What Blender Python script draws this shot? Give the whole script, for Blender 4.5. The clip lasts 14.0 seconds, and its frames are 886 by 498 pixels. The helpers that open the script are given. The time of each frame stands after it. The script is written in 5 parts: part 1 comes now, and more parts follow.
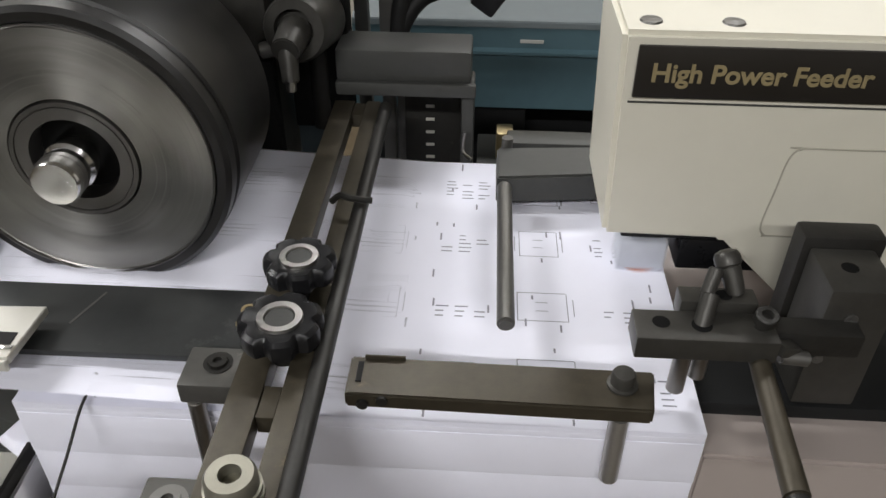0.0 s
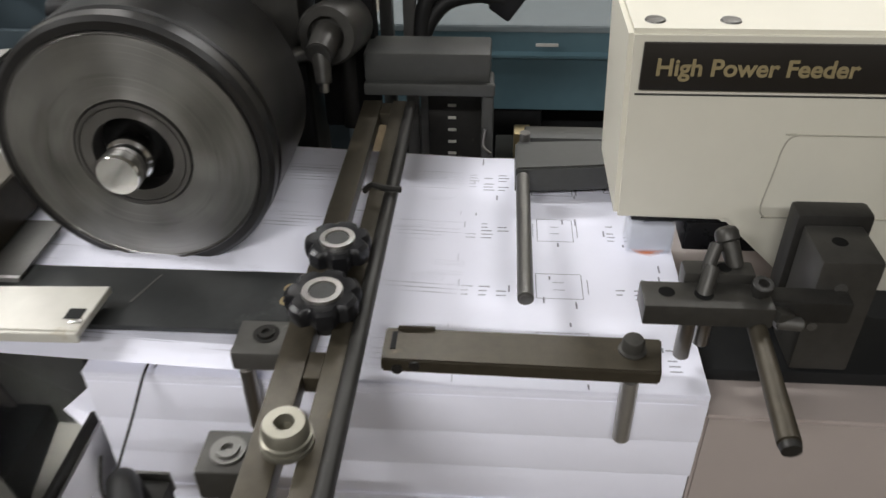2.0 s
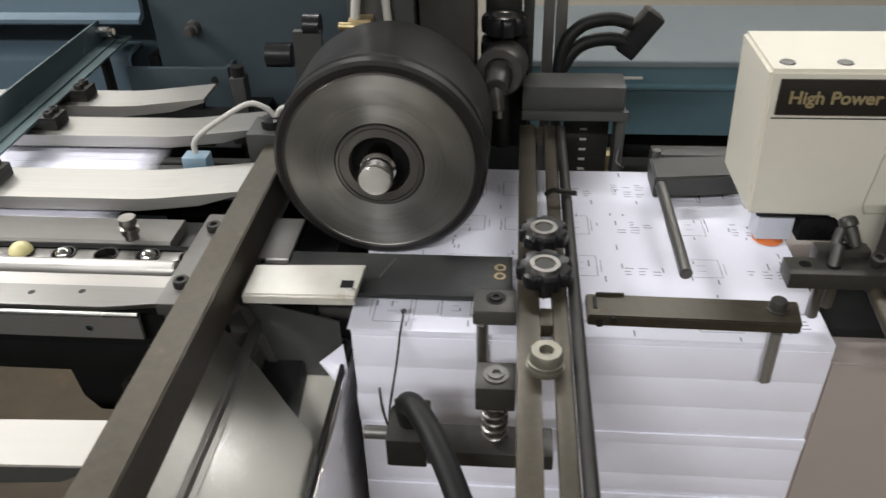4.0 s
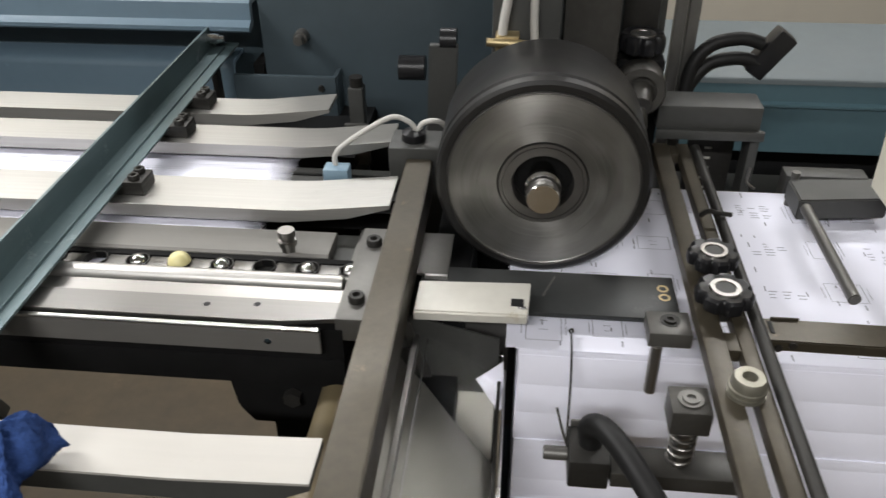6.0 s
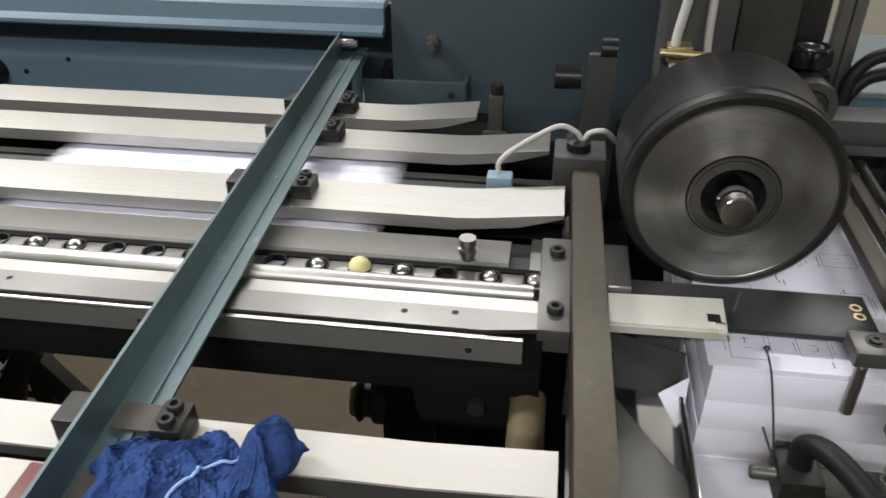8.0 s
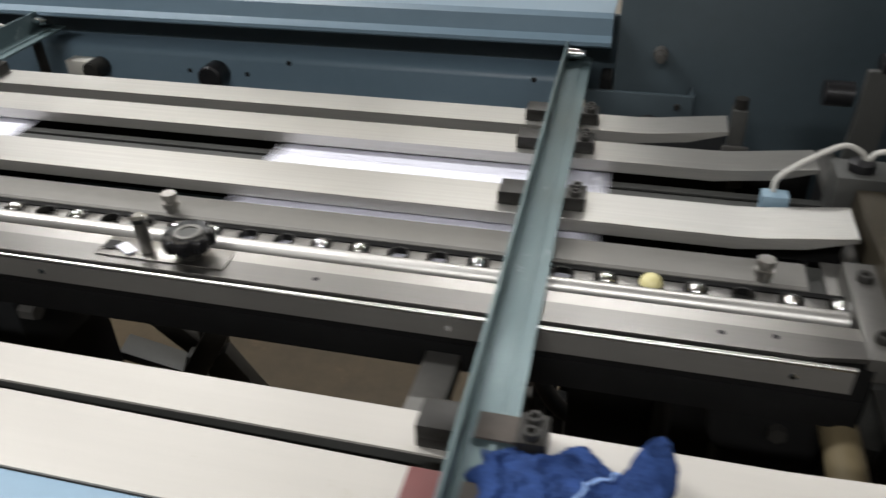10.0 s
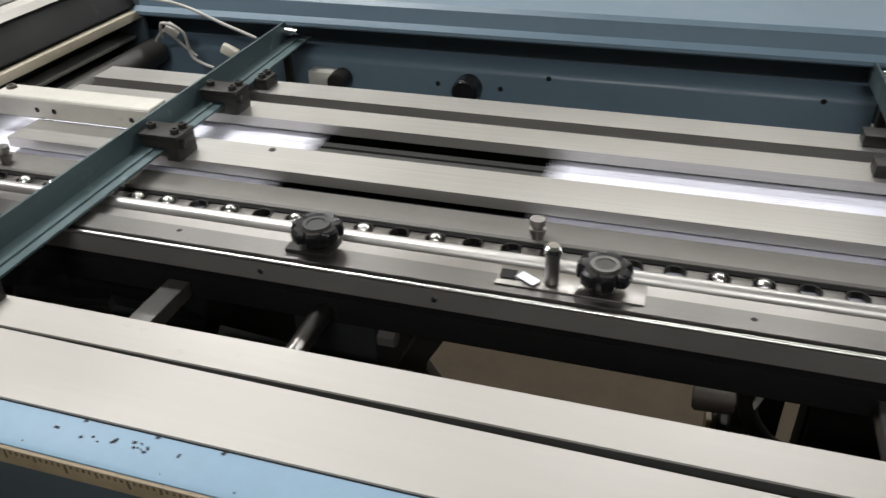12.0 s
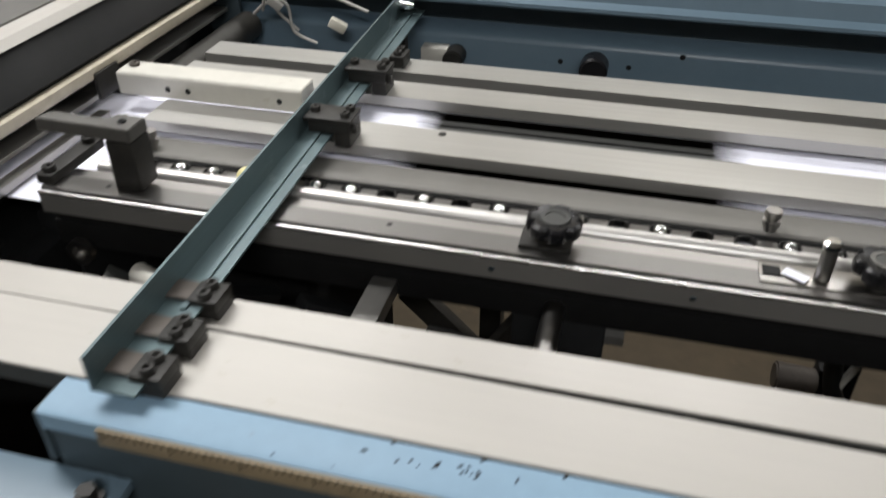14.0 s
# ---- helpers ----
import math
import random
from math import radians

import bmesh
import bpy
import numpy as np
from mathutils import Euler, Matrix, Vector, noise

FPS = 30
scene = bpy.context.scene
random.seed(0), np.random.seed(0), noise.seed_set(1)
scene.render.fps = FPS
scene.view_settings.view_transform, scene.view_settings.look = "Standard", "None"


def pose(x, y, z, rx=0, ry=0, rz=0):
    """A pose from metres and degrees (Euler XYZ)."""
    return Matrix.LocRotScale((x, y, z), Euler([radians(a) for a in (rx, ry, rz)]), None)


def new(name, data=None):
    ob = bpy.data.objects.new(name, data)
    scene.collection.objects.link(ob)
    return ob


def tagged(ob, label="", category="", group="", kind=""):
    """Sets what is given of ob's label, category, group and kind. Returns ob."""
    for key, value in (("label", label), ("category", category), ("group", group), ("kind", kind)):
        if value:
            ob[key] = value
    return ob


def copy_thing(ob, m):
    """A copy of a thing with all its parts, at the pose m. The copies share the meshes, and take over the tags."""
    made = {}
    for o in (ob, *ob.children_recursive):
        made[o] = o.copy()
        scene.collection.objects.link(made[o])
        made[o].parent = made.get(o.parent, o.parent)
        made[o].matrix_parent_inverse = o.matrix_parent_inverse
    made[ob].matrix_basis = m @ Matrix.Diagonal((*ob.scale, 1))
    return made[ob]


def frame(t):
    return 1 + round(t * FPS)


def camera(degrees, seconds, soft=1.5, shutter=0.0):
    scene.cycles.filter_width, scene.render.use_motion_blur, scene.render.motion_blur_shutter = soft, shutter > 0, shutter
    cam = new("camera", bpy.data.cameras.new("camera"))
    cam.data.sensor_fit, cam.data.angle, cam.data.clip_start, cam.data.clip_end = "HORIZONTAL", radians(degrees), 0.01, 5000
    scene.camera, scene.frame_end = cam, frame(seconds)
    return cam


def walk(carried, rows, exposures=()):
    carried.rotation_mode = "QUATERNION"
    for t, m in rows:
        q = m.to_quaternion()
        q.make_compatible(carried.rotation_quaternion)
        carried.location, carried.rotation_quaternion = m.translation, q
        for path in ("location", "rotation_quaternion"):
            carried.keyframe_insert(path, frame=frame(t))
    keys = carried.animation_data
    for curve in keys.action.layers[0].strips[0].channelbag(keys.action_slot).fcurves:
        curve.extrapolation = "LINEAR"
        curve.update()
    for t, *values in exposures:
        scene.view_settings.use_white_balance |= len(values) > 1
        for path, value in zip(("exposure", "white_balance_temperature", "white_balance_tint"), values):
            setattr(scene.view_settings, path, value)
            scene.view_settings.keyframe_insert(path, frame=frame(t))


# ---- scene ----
cam = camera(58.2, 14.0, shutter=0.7)
# seconds, x, y, z of the eye, yaw, pitch, roll
ROWS = [
    (0, 0.0966, 0.1850, 1.3074, 3.22, -36.80, -0.36),
    (0.5, 0.0986, 0.1817, 1.3089, 2.94, -36.64, -0.11),
    (1, 0.0990, 0.1801, 1.3077, 3.02, -36.36, 0.47),
    (1.5, 0.0952, 0.1765, 1.3026, 3.20, -36.24, 0.61),
    (2, 0.0945, 0.1402, 1.3210, 3.90, -36.25, 0.83),
    (2.5, 0.0639, 0.0828, 1.3488, 4.77, -35.32, 1.00),
    (3, 0.0212, 0.0140, 1.3738, 4.59, -35.23, 1.19),
    (3.2, 0.0133, -0.0107, 1.3770, 4.77, -34.58, 1.67),
    (5.5, -0.1287, -0.0127, 1.3991, 5.36, -34.06, 0.67),
    (6, -0.1587, -0.0170, 1.3993, 5.76, -33.95, 0.56),
    (6.5, -0.1922, -0.0182, 1.3962, 6.16, -33.63, 0.73),
    (7, -0.2440, -0.0196, 1.3998, 6.16, -33.59, 0.24),
    (9.5, -0.3845, -0.0470, 1.4016, 13.00, -33.35, 1.29),
    (10, -0.4695, -0.0554, 1.4107, 14.35, -33.26, 1.56),
    (10.5, -0.5573, -0.0667, 1.4137, 15.26, -32.94, 1.61),
    (11, -0.6471, -0.0800, 1.4136, 16.15, -32.94, 1.60),
    (11.5, -0.7355, -0.0941, 1.4163, 16.86, -32.81, 1.40),
    (12, -0.7960, -0.0993, 1.4180, 17.31, -32.78, 1.62),
    (12.5, -0.8344, -0.1008, 1.4143, 17.38, -32.78, 1.23),
    (13, -0.9070, -0.1020, 1.4166, 17.10, -32.79, 1.16),
    (13.5, -0.9921, -0.0809, 1.4186, 16.50, -33.39, 1.64),
    (13.8, -1.0235, -0.0899, 1.4196, 15.44, -34.68, 1.09),
    (14, -1.0512, -0.1193, 1.4135, 14.28, -34.86, 0.12),
]
walk(cam, [(t, pose(x, y, z, 90 + pitch, roll, yaw)) for t, x, y, z, yaw, pitch, roll in ROWS],
     exposures=[(0, 0.24), (3, 0.27), (6.5, 0.30), (9.5, 0.03), (11, -0.28), (14, -0.36)])

# ---- world, lamps ----
world = bpy.data.worlds.new("world")
scene.world = world
world.use_nodes = True
world.node_tree.nodes["Background"].inputs["Color"].default_value = (0.75, 0.85, 1.0, 1)
world.node_tree.nodes["Background"].inputs["Strength"].default_value = 0.05
scene.view_settings.exposure = 0.0
# Tubes stay out of view; their places are chosen to steer the light.
TUBES = [(-2.2, 0.7), (-0.7, -1.7), (1.0, -1.7), (-2.4, 2.3), (-0.7, 2.3), (1.0, 2.3)]
CEIL = 2.9
LAMP_WATTS = 67.0
SHARE = {(-2.2, 0.7): 0.88, (-0.7, -1.7): 0.85, (1.0, -1.7): 0.28}  # uneven power, weighted to bring light from the left


# ---- materials ----
def mat(name, base, rough=0.5, metal=0.0, vary=0.12, scale=60.0, bump=0.1, wear=None, wear_amount=0.0, stretch=(1, 1, 1),
        spec=0.5, coat=0.0, fine=8.0):
    """A surface with grain at two scales, blotches of a second colour and a fine relief."""
    m = bpy.data.materials.new(name)
    m.use_nodes = True
    nt = m.node_tree
    b = nt.nodes["Principled BSDF"]
    b.inputs["Metallic"].default_value = metal
    b.inputs["Specular IOR Level"].default_value = spec
    b.inputs["Coat Weight"].default_value = coat
    co = nt.nodes.new("ShaderNodeTexCoord")
    mp = nt.nodes.new("ShaderNodeMapping")
    mp.inputs["Scale"].default_value = stretch
    nt.links.new(co.outputs["Object"], mp.inputs["Vector"])
    n1 = nt.nodes.new("ShaderNodeTexNoise")
    n1.inputs["Scale"].default_value = scale
    n1.inputs["Detail"].default_value = 6
    n1.inputs["Roughness"].default_value = 0.65
    n2 = nt.nodes.new("ShaderNodeTexNoise")
    n2.inputs["Scale"].default_value = scale / fine
    n2.inputs["Detail"].default_value = 4
    nt.links.new(mp.outputs["Vector"], n1.inputs["Vector"])
    nt.links.new(co.outputs["Object"], n2.inputs["Vector"])
    add = nt.nodes.new("ShaderNodeMath")
    add.operation = "ADD"
    nt.links.new(n1.outputs["Fac"], add.inputs[0])
    nt.links.new(n2.outputs["Fac"], add.inputs[1])
    rng = nt.nodes.new("ShaderNodeMapRange")
    rng.inputs["From Min"].default_value, rng.inputs["From Max"].default_value = 0.6, 1.4
    rng.inputs["To Min"].default_value, rng.inputs["To Max"].default_value = 1 - vary, 1 + vary
    nt.links.new(add.outputs[0], rng.inputs["Value"])
    hsv = nt.nodes.new("ShaderNodeHueSaturation")
    hsv.inputs["Color"].default_value = (*base, 1)
    nt.links.new(rng.outputs[0], hsv.inputs["Value"])
    colour = hsv.outputs["Color"]
    if wear:
        n3 = nt.nodes.new("ShaderNodeTexNoise")
        n3.inputs["Scale"].default_value = scale / 3
        n3.inputs["Detail"].default_value = 8
        n3.inputs["Roughness"].default_value = 0.75
        nt.links.new(co.outputs["Object"], n3.inputs["Vector"])
        ramp = nt.nodes.new("ShaderNodeMapRange")
        ramp.inputs["From Min"].default_value = 0.68 - 0.3 * wear_amount
        ramp.inputs["From Max"].default_value = 0.78 - 0.3 * wear_amount
        nt.links.new(n3.outputs["Fac"], ramp.inputs["Value"])
        mix = nt.nodes.new("ShaderNodeMix")
        mix.data_type = "RGBA"
        nt.links.new(ramp.outputs[0], mix.inputs["Factor"])
        nt.links.new(colour, mix.inputs["A"])
        mix.inputs["B"].default_value = (*wear, 1)
        colour = mix.outputs["Result"]
    nt.links.new(colour, b.inputs["Base Color"])
    rr = nt.nodes.new("ShaderNodeMapRange")
    rr.inputs["From Min"].default_value, rr.inputs["From Max"].default_value = 0.3, 0.7
    rr.inputs["To Min"].default_value, rr.inputs["To Max"].default_value = max(rough - 0.08, 0.02), min(rough + 0.1, 1)
    nt.links.new(n2.outputs["Fac"], rr.inputs["Value"])
    nt.links.new(rr.outputs[0], b.inputs["Roughness"])
    if bump:
        bp = nt.nodes.new("ShaderNodeBump")
        bp.inputs["Strength"].default_value = bump
        bp.inputs["Distance"].default_value = 0.001
        nt.links.new(n1.outputs["Fac"], bp.inputs["Height"])
        nt.links.new(bp.outputs[0], b.inputs["Normal"])
    return m


ALU = mat("satin_aluminium", (0.405, 0.397, 0.372), 0.38, 0.72, 0.12, 320, 0.06, (0.33, 0.31, 0.27), 0.14, (0.015, 1, 1), fine=110)
WHITE_ALU = mat("pale_plate", (0.43, 0.412, 0.38), 0.40, 0.15, 0.05, 90, 0.04, (0.36, 0.33, 0.27), 0.17, (0.05, 1, 1), fine=20)
STEEL = mat("brushed_steel", (0.30, 0.29, 0.275), 0.34, 1.0, 0.05, 500, 0.04, None, 0, (0.01, 1, 1), fine=60)
SATIN = mat("satin_bright_steel", (0.52, 0.51, 0.49), 0.42, 0.85, 0.05, 400, 0.05, None, 0, (0.02, 1, 1), fine=40)
BAR_GREY = mat("dull_grey_bar", (0.165, 0.16, 0.148), 0.5, 0.35, 0.06, 200, 0.06, (0.12, 0.115, 0.105), 0.05, (0.03, 1, 1))
DARK_STEEL = mat("darker_steel", (0.165, 0.16, 0.152), 0.36, 0.9, 0.06, 400, 0.05, (0.27, 0.26, 0.245), 0.03, (0.02, 1, 1), fine=40)
LIP = mat("rubbed_bright_edge", (0.70, 0.69, 0.67), 0.30, 1.0, 0.04, 60, 0.0)
CHROME = mat("polished_steel", (0.78, 0.78, 0.78), 0.10, 1.0, 0.05, 80, 0.02)
OXIDE = mat("oxide_brown_steel", (0.056, 0.048, 0.034), 0.40, 0.4, 0.26, 120, 0.14, (0.115, 0.090, 0.055), 0.20, spec=0.4)
BLACK_STEEL = mat("black_oxide_steel", (0.024, 0.023, 0.021), 0.45, 0.3, 0.25, 160, 0.18, (0.085, 0.078, 0.066), 0.10, spec=0.35)
IRON = mat("worn_dark_iron", (0.052, 0.050, 0.045), 0.42, 0.4, 0.2, 140, 0.15, (0.14, 0.13, 0.115), 0.10, spec=0.4)
# Near-black of deep parts, with the shade around them painted in.
SHADE_BLACK = mat("black_with_shade", (0.006, 0.006, 0.006), 0.75, 0.0, 0.3, 50, 0.15, (0.018, 0.016, 0.013), 0.10, spec=0.12)
GREY_STEEL = mat("grey_steel", (0.125, 0.122, 0.114), 0.42, 0.6, 0.12, 150, 0.1, (0.30, 0.28, 0.25), 0.1)
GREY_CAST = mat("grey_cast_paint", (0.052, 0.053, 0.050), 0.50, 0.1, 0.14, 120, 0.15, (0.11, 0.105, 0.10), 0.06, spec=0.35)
DARK = mat("dark_frame_paint", (0.009, 0.0095, 0.010), 0.6, 0.0, 0.25, 60, 0.15, (0.045, 0.042, 0.036), 0.1, spec=0.25)
DARK_PLATE = mat("oiled_dark_plate", (0.030, 0.032, 0.032), 0.42, 0.2, 0.25, 60, 0.1, (0.060, 0.062, 0.060), 0.14, spec=0.4)
BLACK_PLASTIC = mat("black_plastic", (0.009, 0.009, 0.010), 0.32, 0.0, 0.15, 200, 0.08, (0.045, 0.045, 0.045), 0.05, spec=0.28)
RUBBER = mat("black_rubber", (0.008, 0.008, 0.008), 0.55, 0.0, 0.25, 120, 0.2, (0.030, 0.028, 0.026), 0.10, spec=0.25)
TREAD = mat("worn_dark_rubber", (0.014, 0.0135, 0.013), 0.34, 0.0, 0.3, 90, 0.12, (0.040, 0.038, 0.034), 0.14, (1, 0.3, 1), spec=0.45)
BLUE = mat("worn_blue_paint", (0.125, 0.185, 0.235), 0.40, 0.0, 0.06, 60, 0.06, (0.16, 0.24, 0.30), 0.05)
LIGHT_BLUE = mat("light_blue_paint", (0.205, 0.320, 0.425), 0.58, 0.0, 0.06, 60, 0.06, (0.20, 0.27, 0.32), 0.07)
# Slate paint of the drive panel; also paints shadow on blue frame parts.
SLATE = mat("slate_paint_and_shade", (0.042, 0.060, 0.071), 0.45, 0.0, 0.1, 50, 0.08, (0.06, 0.08, 0.09), 0.12)
TEAL = mat("teal_paint", (0.066, 0.120, 0.142), 0.42, 0.0, 0.08, 50, 0.06, (0.11, 0.16, 0.18), 0.06)
DUSTY_TEAL = mat("dusty_grey_teal_paint", (0.070, 0.088, 0.094), 0.55, 0.0, 0.12, 40, 0.08, (0.11, 0.12, 0.12), 0.12)
TEAL_BAR = mat("teal_galvanised", (0.092, 0.132, 0.140), 0.36, 0.45, 0.2, 90, 0.12, (0.23, 0.27, 0.27), 0.22, (1, 0.1, 1))
PAPER = mat("white_paper", (0.845, 0.85, 0.955), 0.85, 0.0, 0.02, 50, 0.03, spec=0.2)
INK = mat("grey_print", (0.27, 0.27, 0.32), 0.8, 0.0, 0.35, 300, 0.0, spec=0.2)
CREAM = mat("cream_enamel", (0.66, 0.635, 0.54), 0.42, 0.0, 0.03, 40, 0.05, (0.54, 0.50, 0.40), 0.05)
SEAM = mat("cream_seam", (0.40, 0.38, 0.31), 0.5, 0.0, 0.1, 60, 0.05)
CREAM_STRAP = mat("cream_coated_steel", (0.58, 0.565, 0.51), 0.38, 0.2, 0.08, 60, 0.05, (0.40, 0.35, 0.26), 0.16)
BEIGE = mat("beige_board", (0.38, 0.33, 0.305), 0.6, 0.0, 0.05, 12, 0.05, (0.34, 0.29, 0.26), 0.1, fine=6)
GOLD = mat("gold_print", (0.33, 0.27, 0.145), 0.5, 0.3, 0.15, 100, 0.0)
BADGE = mat("black_badge", (0.016, 0.014, 0.012), 0.32, 0.0, 0.1, 80, 0.02)
ZINC = mat("zinc_plated_steel", (0.235, 0.225, 0.185), 0.40, 0.7, 0.14, 120, 0.06, (0.16, 0.15, 0.12), 0.18)
BRASS = mat("dull_brass", (0.45, 0.36, 0.20), 0.4, 0.8, 0.12, 120, 0.08)
RUST = mat("rusty_steel", (0.075, 0.064, 0.055), 0.6, 0.3, 0.25, 150, 0.2, (0.13, 0.10, 0.08), 0.15)
RULER = mat("tan_scale", (0.22, 0.175, 0.11), 0.55, 0.0, 0.25, 120, 0.15, (0.07, 0.055, 0.035), 0.22)
TAN = mat("worn_cream_strip", (0.40, 0.36, 0.28), 0.5, 0.0, 0.15, 90, 0.1, (0.20, 0.16, 0.10), 0.12)
PANEL = mat("guard_reflection_sheet", (0.27, 0.262, 0.24), 0.44, 0.85, 0.14, 40, 0.03, (0.20, 0.19, 0.17), 0.26, spec=0.4)
CLOTH = mat("blue_terry_cloth", (0.030, 0.062, 0.185), 0.95, 0.0, 0.5, 420, 1.0, (0.075, 0.13, 0.30), 0.20, spec=0.1)
CLOTH_SEAM = mat("pale_blue_thread", (0.30, 0.45, 0.75), 0.9, 0.0, 0.2, 300, 0.5, spec=0.1)
CABLE = mat("pale_grey_cable", (0.46, 0.45, 0.42), 0.5, 0.0, 0.05, 100, 0.03)
SENSOR = mat("pale_blue_plastic", (0.18, 0.27, 0.34), 0.4, 0.0, 0.08, 100, 0.05)
YELLOW = mat("ivory_ball", (0.66, 0.60, 0.30), 0.35, 0.0, 0.08, 80, 0.03)
ORANGE = mat("orange_rubber", (0.60, 0.16, 0.04), 0.5, 0.0, 0.08, 80, 0.05)
FLOOR = mat("brown_floor", (0.064, 0.047, 0.026), 0.55, 0.0, 0.35, 14, 0.12, (0.100, 0.070, 0.039), 0.24, spec=0.35, fine=6)
WALL = mat("plaster_wall", (0.40, 0.37, 0.31), 0.8, 0.0, 0.05, 6, 0.05)
CEILING = mat("white_ceiling", (0.55, 0.55, 0.54), 0.85, 0.0, 0.03, 8, 0.03)
WOOD = mat("pale_roller_wood", (0.15, 0.12, 0.068), 0.5, 0.0, 0.15, 60, 0.1)
RED = mat("dull_red_paint", (0.12, 0.03, 0.028), 0.5, 0.0, 0.1, 80, 0.06)


def scuffed_disc():
    """Turned grey metal with cloudy scuffs and fine rings about the axle (the object's y axis)."""
    m = bpy.data.materials.new("scuffed_wheel_disc")
    m.use_nodes = True
    nt = m.node_tree
    b = nt.nodes["Principled BSDF"]
    b.inputs["Metallic"].default_value = 0.85
    b.inputs["Roughness"].default_value = 0.40
    b.inputs["Anisotropic"].default_value = 0.85
    b.inputs["Anisotropic Rotation"].default_value = 0.25
    tg_node = nt.nodes.new("ShaderNodeTangent")
    tg_node.direction_type = "RADIAL"
    tg_node.axis = "Y"
    nt.links.new(tg_node.outputs["Tangent"], b.inputs["Tangent"])
    co = nt.nodes.new("ShaderNodeTexCoord")
    flat = nt.nodes.new("ShaderNodeVectorMath")
    flat.operation = "MULTIPLY"
    flat.inputs[1].default_value = (1, 0, 1)
    nt.links.new(co.outputs["Object"], flat.inputs[0])
    length = nt.nodes.new("ShaderNodeVectorMath")
    length.operation = "LENGTH"
    nt.links.new(flat.outputs[0], length.inputs[0])
    rings = nt.nodes.new("ShaderNodeTexNoise")
    rings.noise_dimensions = "1D"
    rings.inputs["Scale"].default_value = 520
    rings.inputs["Detail"].default_value = 3
    nt.links.new(length.outputs["Value"], rings.inputs["W"])
    line = nt.nodes.new("ShaderNodeMapRange")
    line.inputs["From Min"].default_value, line.inputs["From Max"].default_value = 0.60, 0.74
    nt.links.new(rings.outputs["Fac"], line.inputs["Value"])
    cloud = nt.nodes.new("ShaderNodeTexNoise")
    cloud.inputs["Scale"].default_value = 21
    cloud.inputs["Detail"].default_value = 7
    cloud.inputs["Roughness"].default_value = 0.68
    cloud.inputs["Distortion"].default_value = 0.6
    nt.links.new(co.outputs["Object"], cloud.inputs["Vector"])
    blot = nt.nodes.new("ShaderNodeMapRange")
    blot.inputs["From Min"].default_value, blot.inputs["From Max"].default_value = 0.42, 0.72
    nt.links.new(cloud.outputs["Fac"], blot.inputs["Value"])
    mix = nt.nodes.new("ShaderNodeMix")
    mix.data_type = "RGBA"
    mix.inputs["A"].default_value = (0.18, 0.177, 0.166, 1)
    mix.inputs["B"].default_value = (0.58, 0.57, 0.54, 1)
    nt.links.new(blot.outputs[0], mix.inputs["Factor"])
    mix2 = nt.nodes.new("ShaderNodeMix")
    mix2.data_type = "RGBA"
    mix2.inputs["B"].default_value = (0.30, 0.295, 0.28, 1)
    half = nt.nodes.new("ShaderNodeMath")
    half.operation = "MULTIPLY"
    half.inputs[1].default_value = 0.5
    nt.links.new(line.outputs[0], half.inputs[0])
    nt.links.new(half.outputs[0], mix2.inputs["Factor"])
    nt.links.new(mix.outputs["Result"], mix2.inputs["A"])
    nt.links.new(mix2.outputs["Result"], b.inputs["Base Color"])
    bp = nt.nodes.new("ShaderNodeBump")
    bp.inputs["Strength"].default_value = 0.06
    bp.inputs["Distance"].default_value = 0.0005
    nt.links.new(rings.outputs["Fac"], bp.inputs["Height"])
    nt.links.new(bp.outputs[0], b.inputs["Normal"])
    return m


DISC = scuffed_disc()


def glass(name, tint, rough):
    m = bpy.data.materials.new(name)
    m.use_nodes = True
    b = m.node_tree.nodes["Principled BSDF"]
    b.inputs["Base Color"].default_value = (*tint, 1)
    b.inputs["Transmission Weight"].default_value = 1.0
    b.inputs["Roughness"].default_value = rough
    b.inputs["IOR"].default_value = 1.2
    return m


PERSPEX = glass("smoky_perspex", (0.93, 0.93, 0.92), 0.12)
CLEAR = mat("milky_plastic", (0.50, 0.52, 0.58), 0.35, 0.0, 0.06, 120, 0.03)


def glow(name, colour, strength):
    m = bpy.data.materials.new(name)
    m.use_nodes = True
    b = m.node_tree.nodes["Principled BSDF"]
    b.inputs["Emission Color"].default_value = (*colour, 1)
    b.inputs["Emission Strength"].default_value = strength
    return m


TUBE_GLOW = glow("lit_tube", (0.95, 0.98, 1.0), 6.0)


# ---- mesh helpers ----
def box(bm, x0, x1, y0, y1, z0, z1, bevel=0.0015):
    m = Matrix.Translation(((x0 + x1) / 2, (y0 + y1) / 2, (z0 + z1) / 2)) @ Matrix.Diagonal((abs(x1 - x0), abs(y1 - y0), abs(z1 - z0), 1))
    vs = bmesh.ops.create_cube(bm, size=1, matrix=m)["verts"]
    if bevel:
        es = list({e for v in vs for e in v.link_edges})
        bmesh.ops.bevel(bm, geom=es, offset=bevel, segments=2, affect="EDGES", profile=0.6)
    return bm


def tbox(bm, m, sx, sy, sz, bevel=0.0015):
    """A bevelled block of that size, centred at the pose m."""
    vs = bmesh.ops.create_cube(bm, size=1, matrix=m @ Matrix.Diagonal((sx, sy, sz, 1)))["verts"]
    if bevel:
        es = list({e for v in vs for e in v.link_edges})
        bmesh.ops.bevel(bm, geom=es, offset=bevel, segments=2, affect="EDGES", profile=0.6)
    return bm


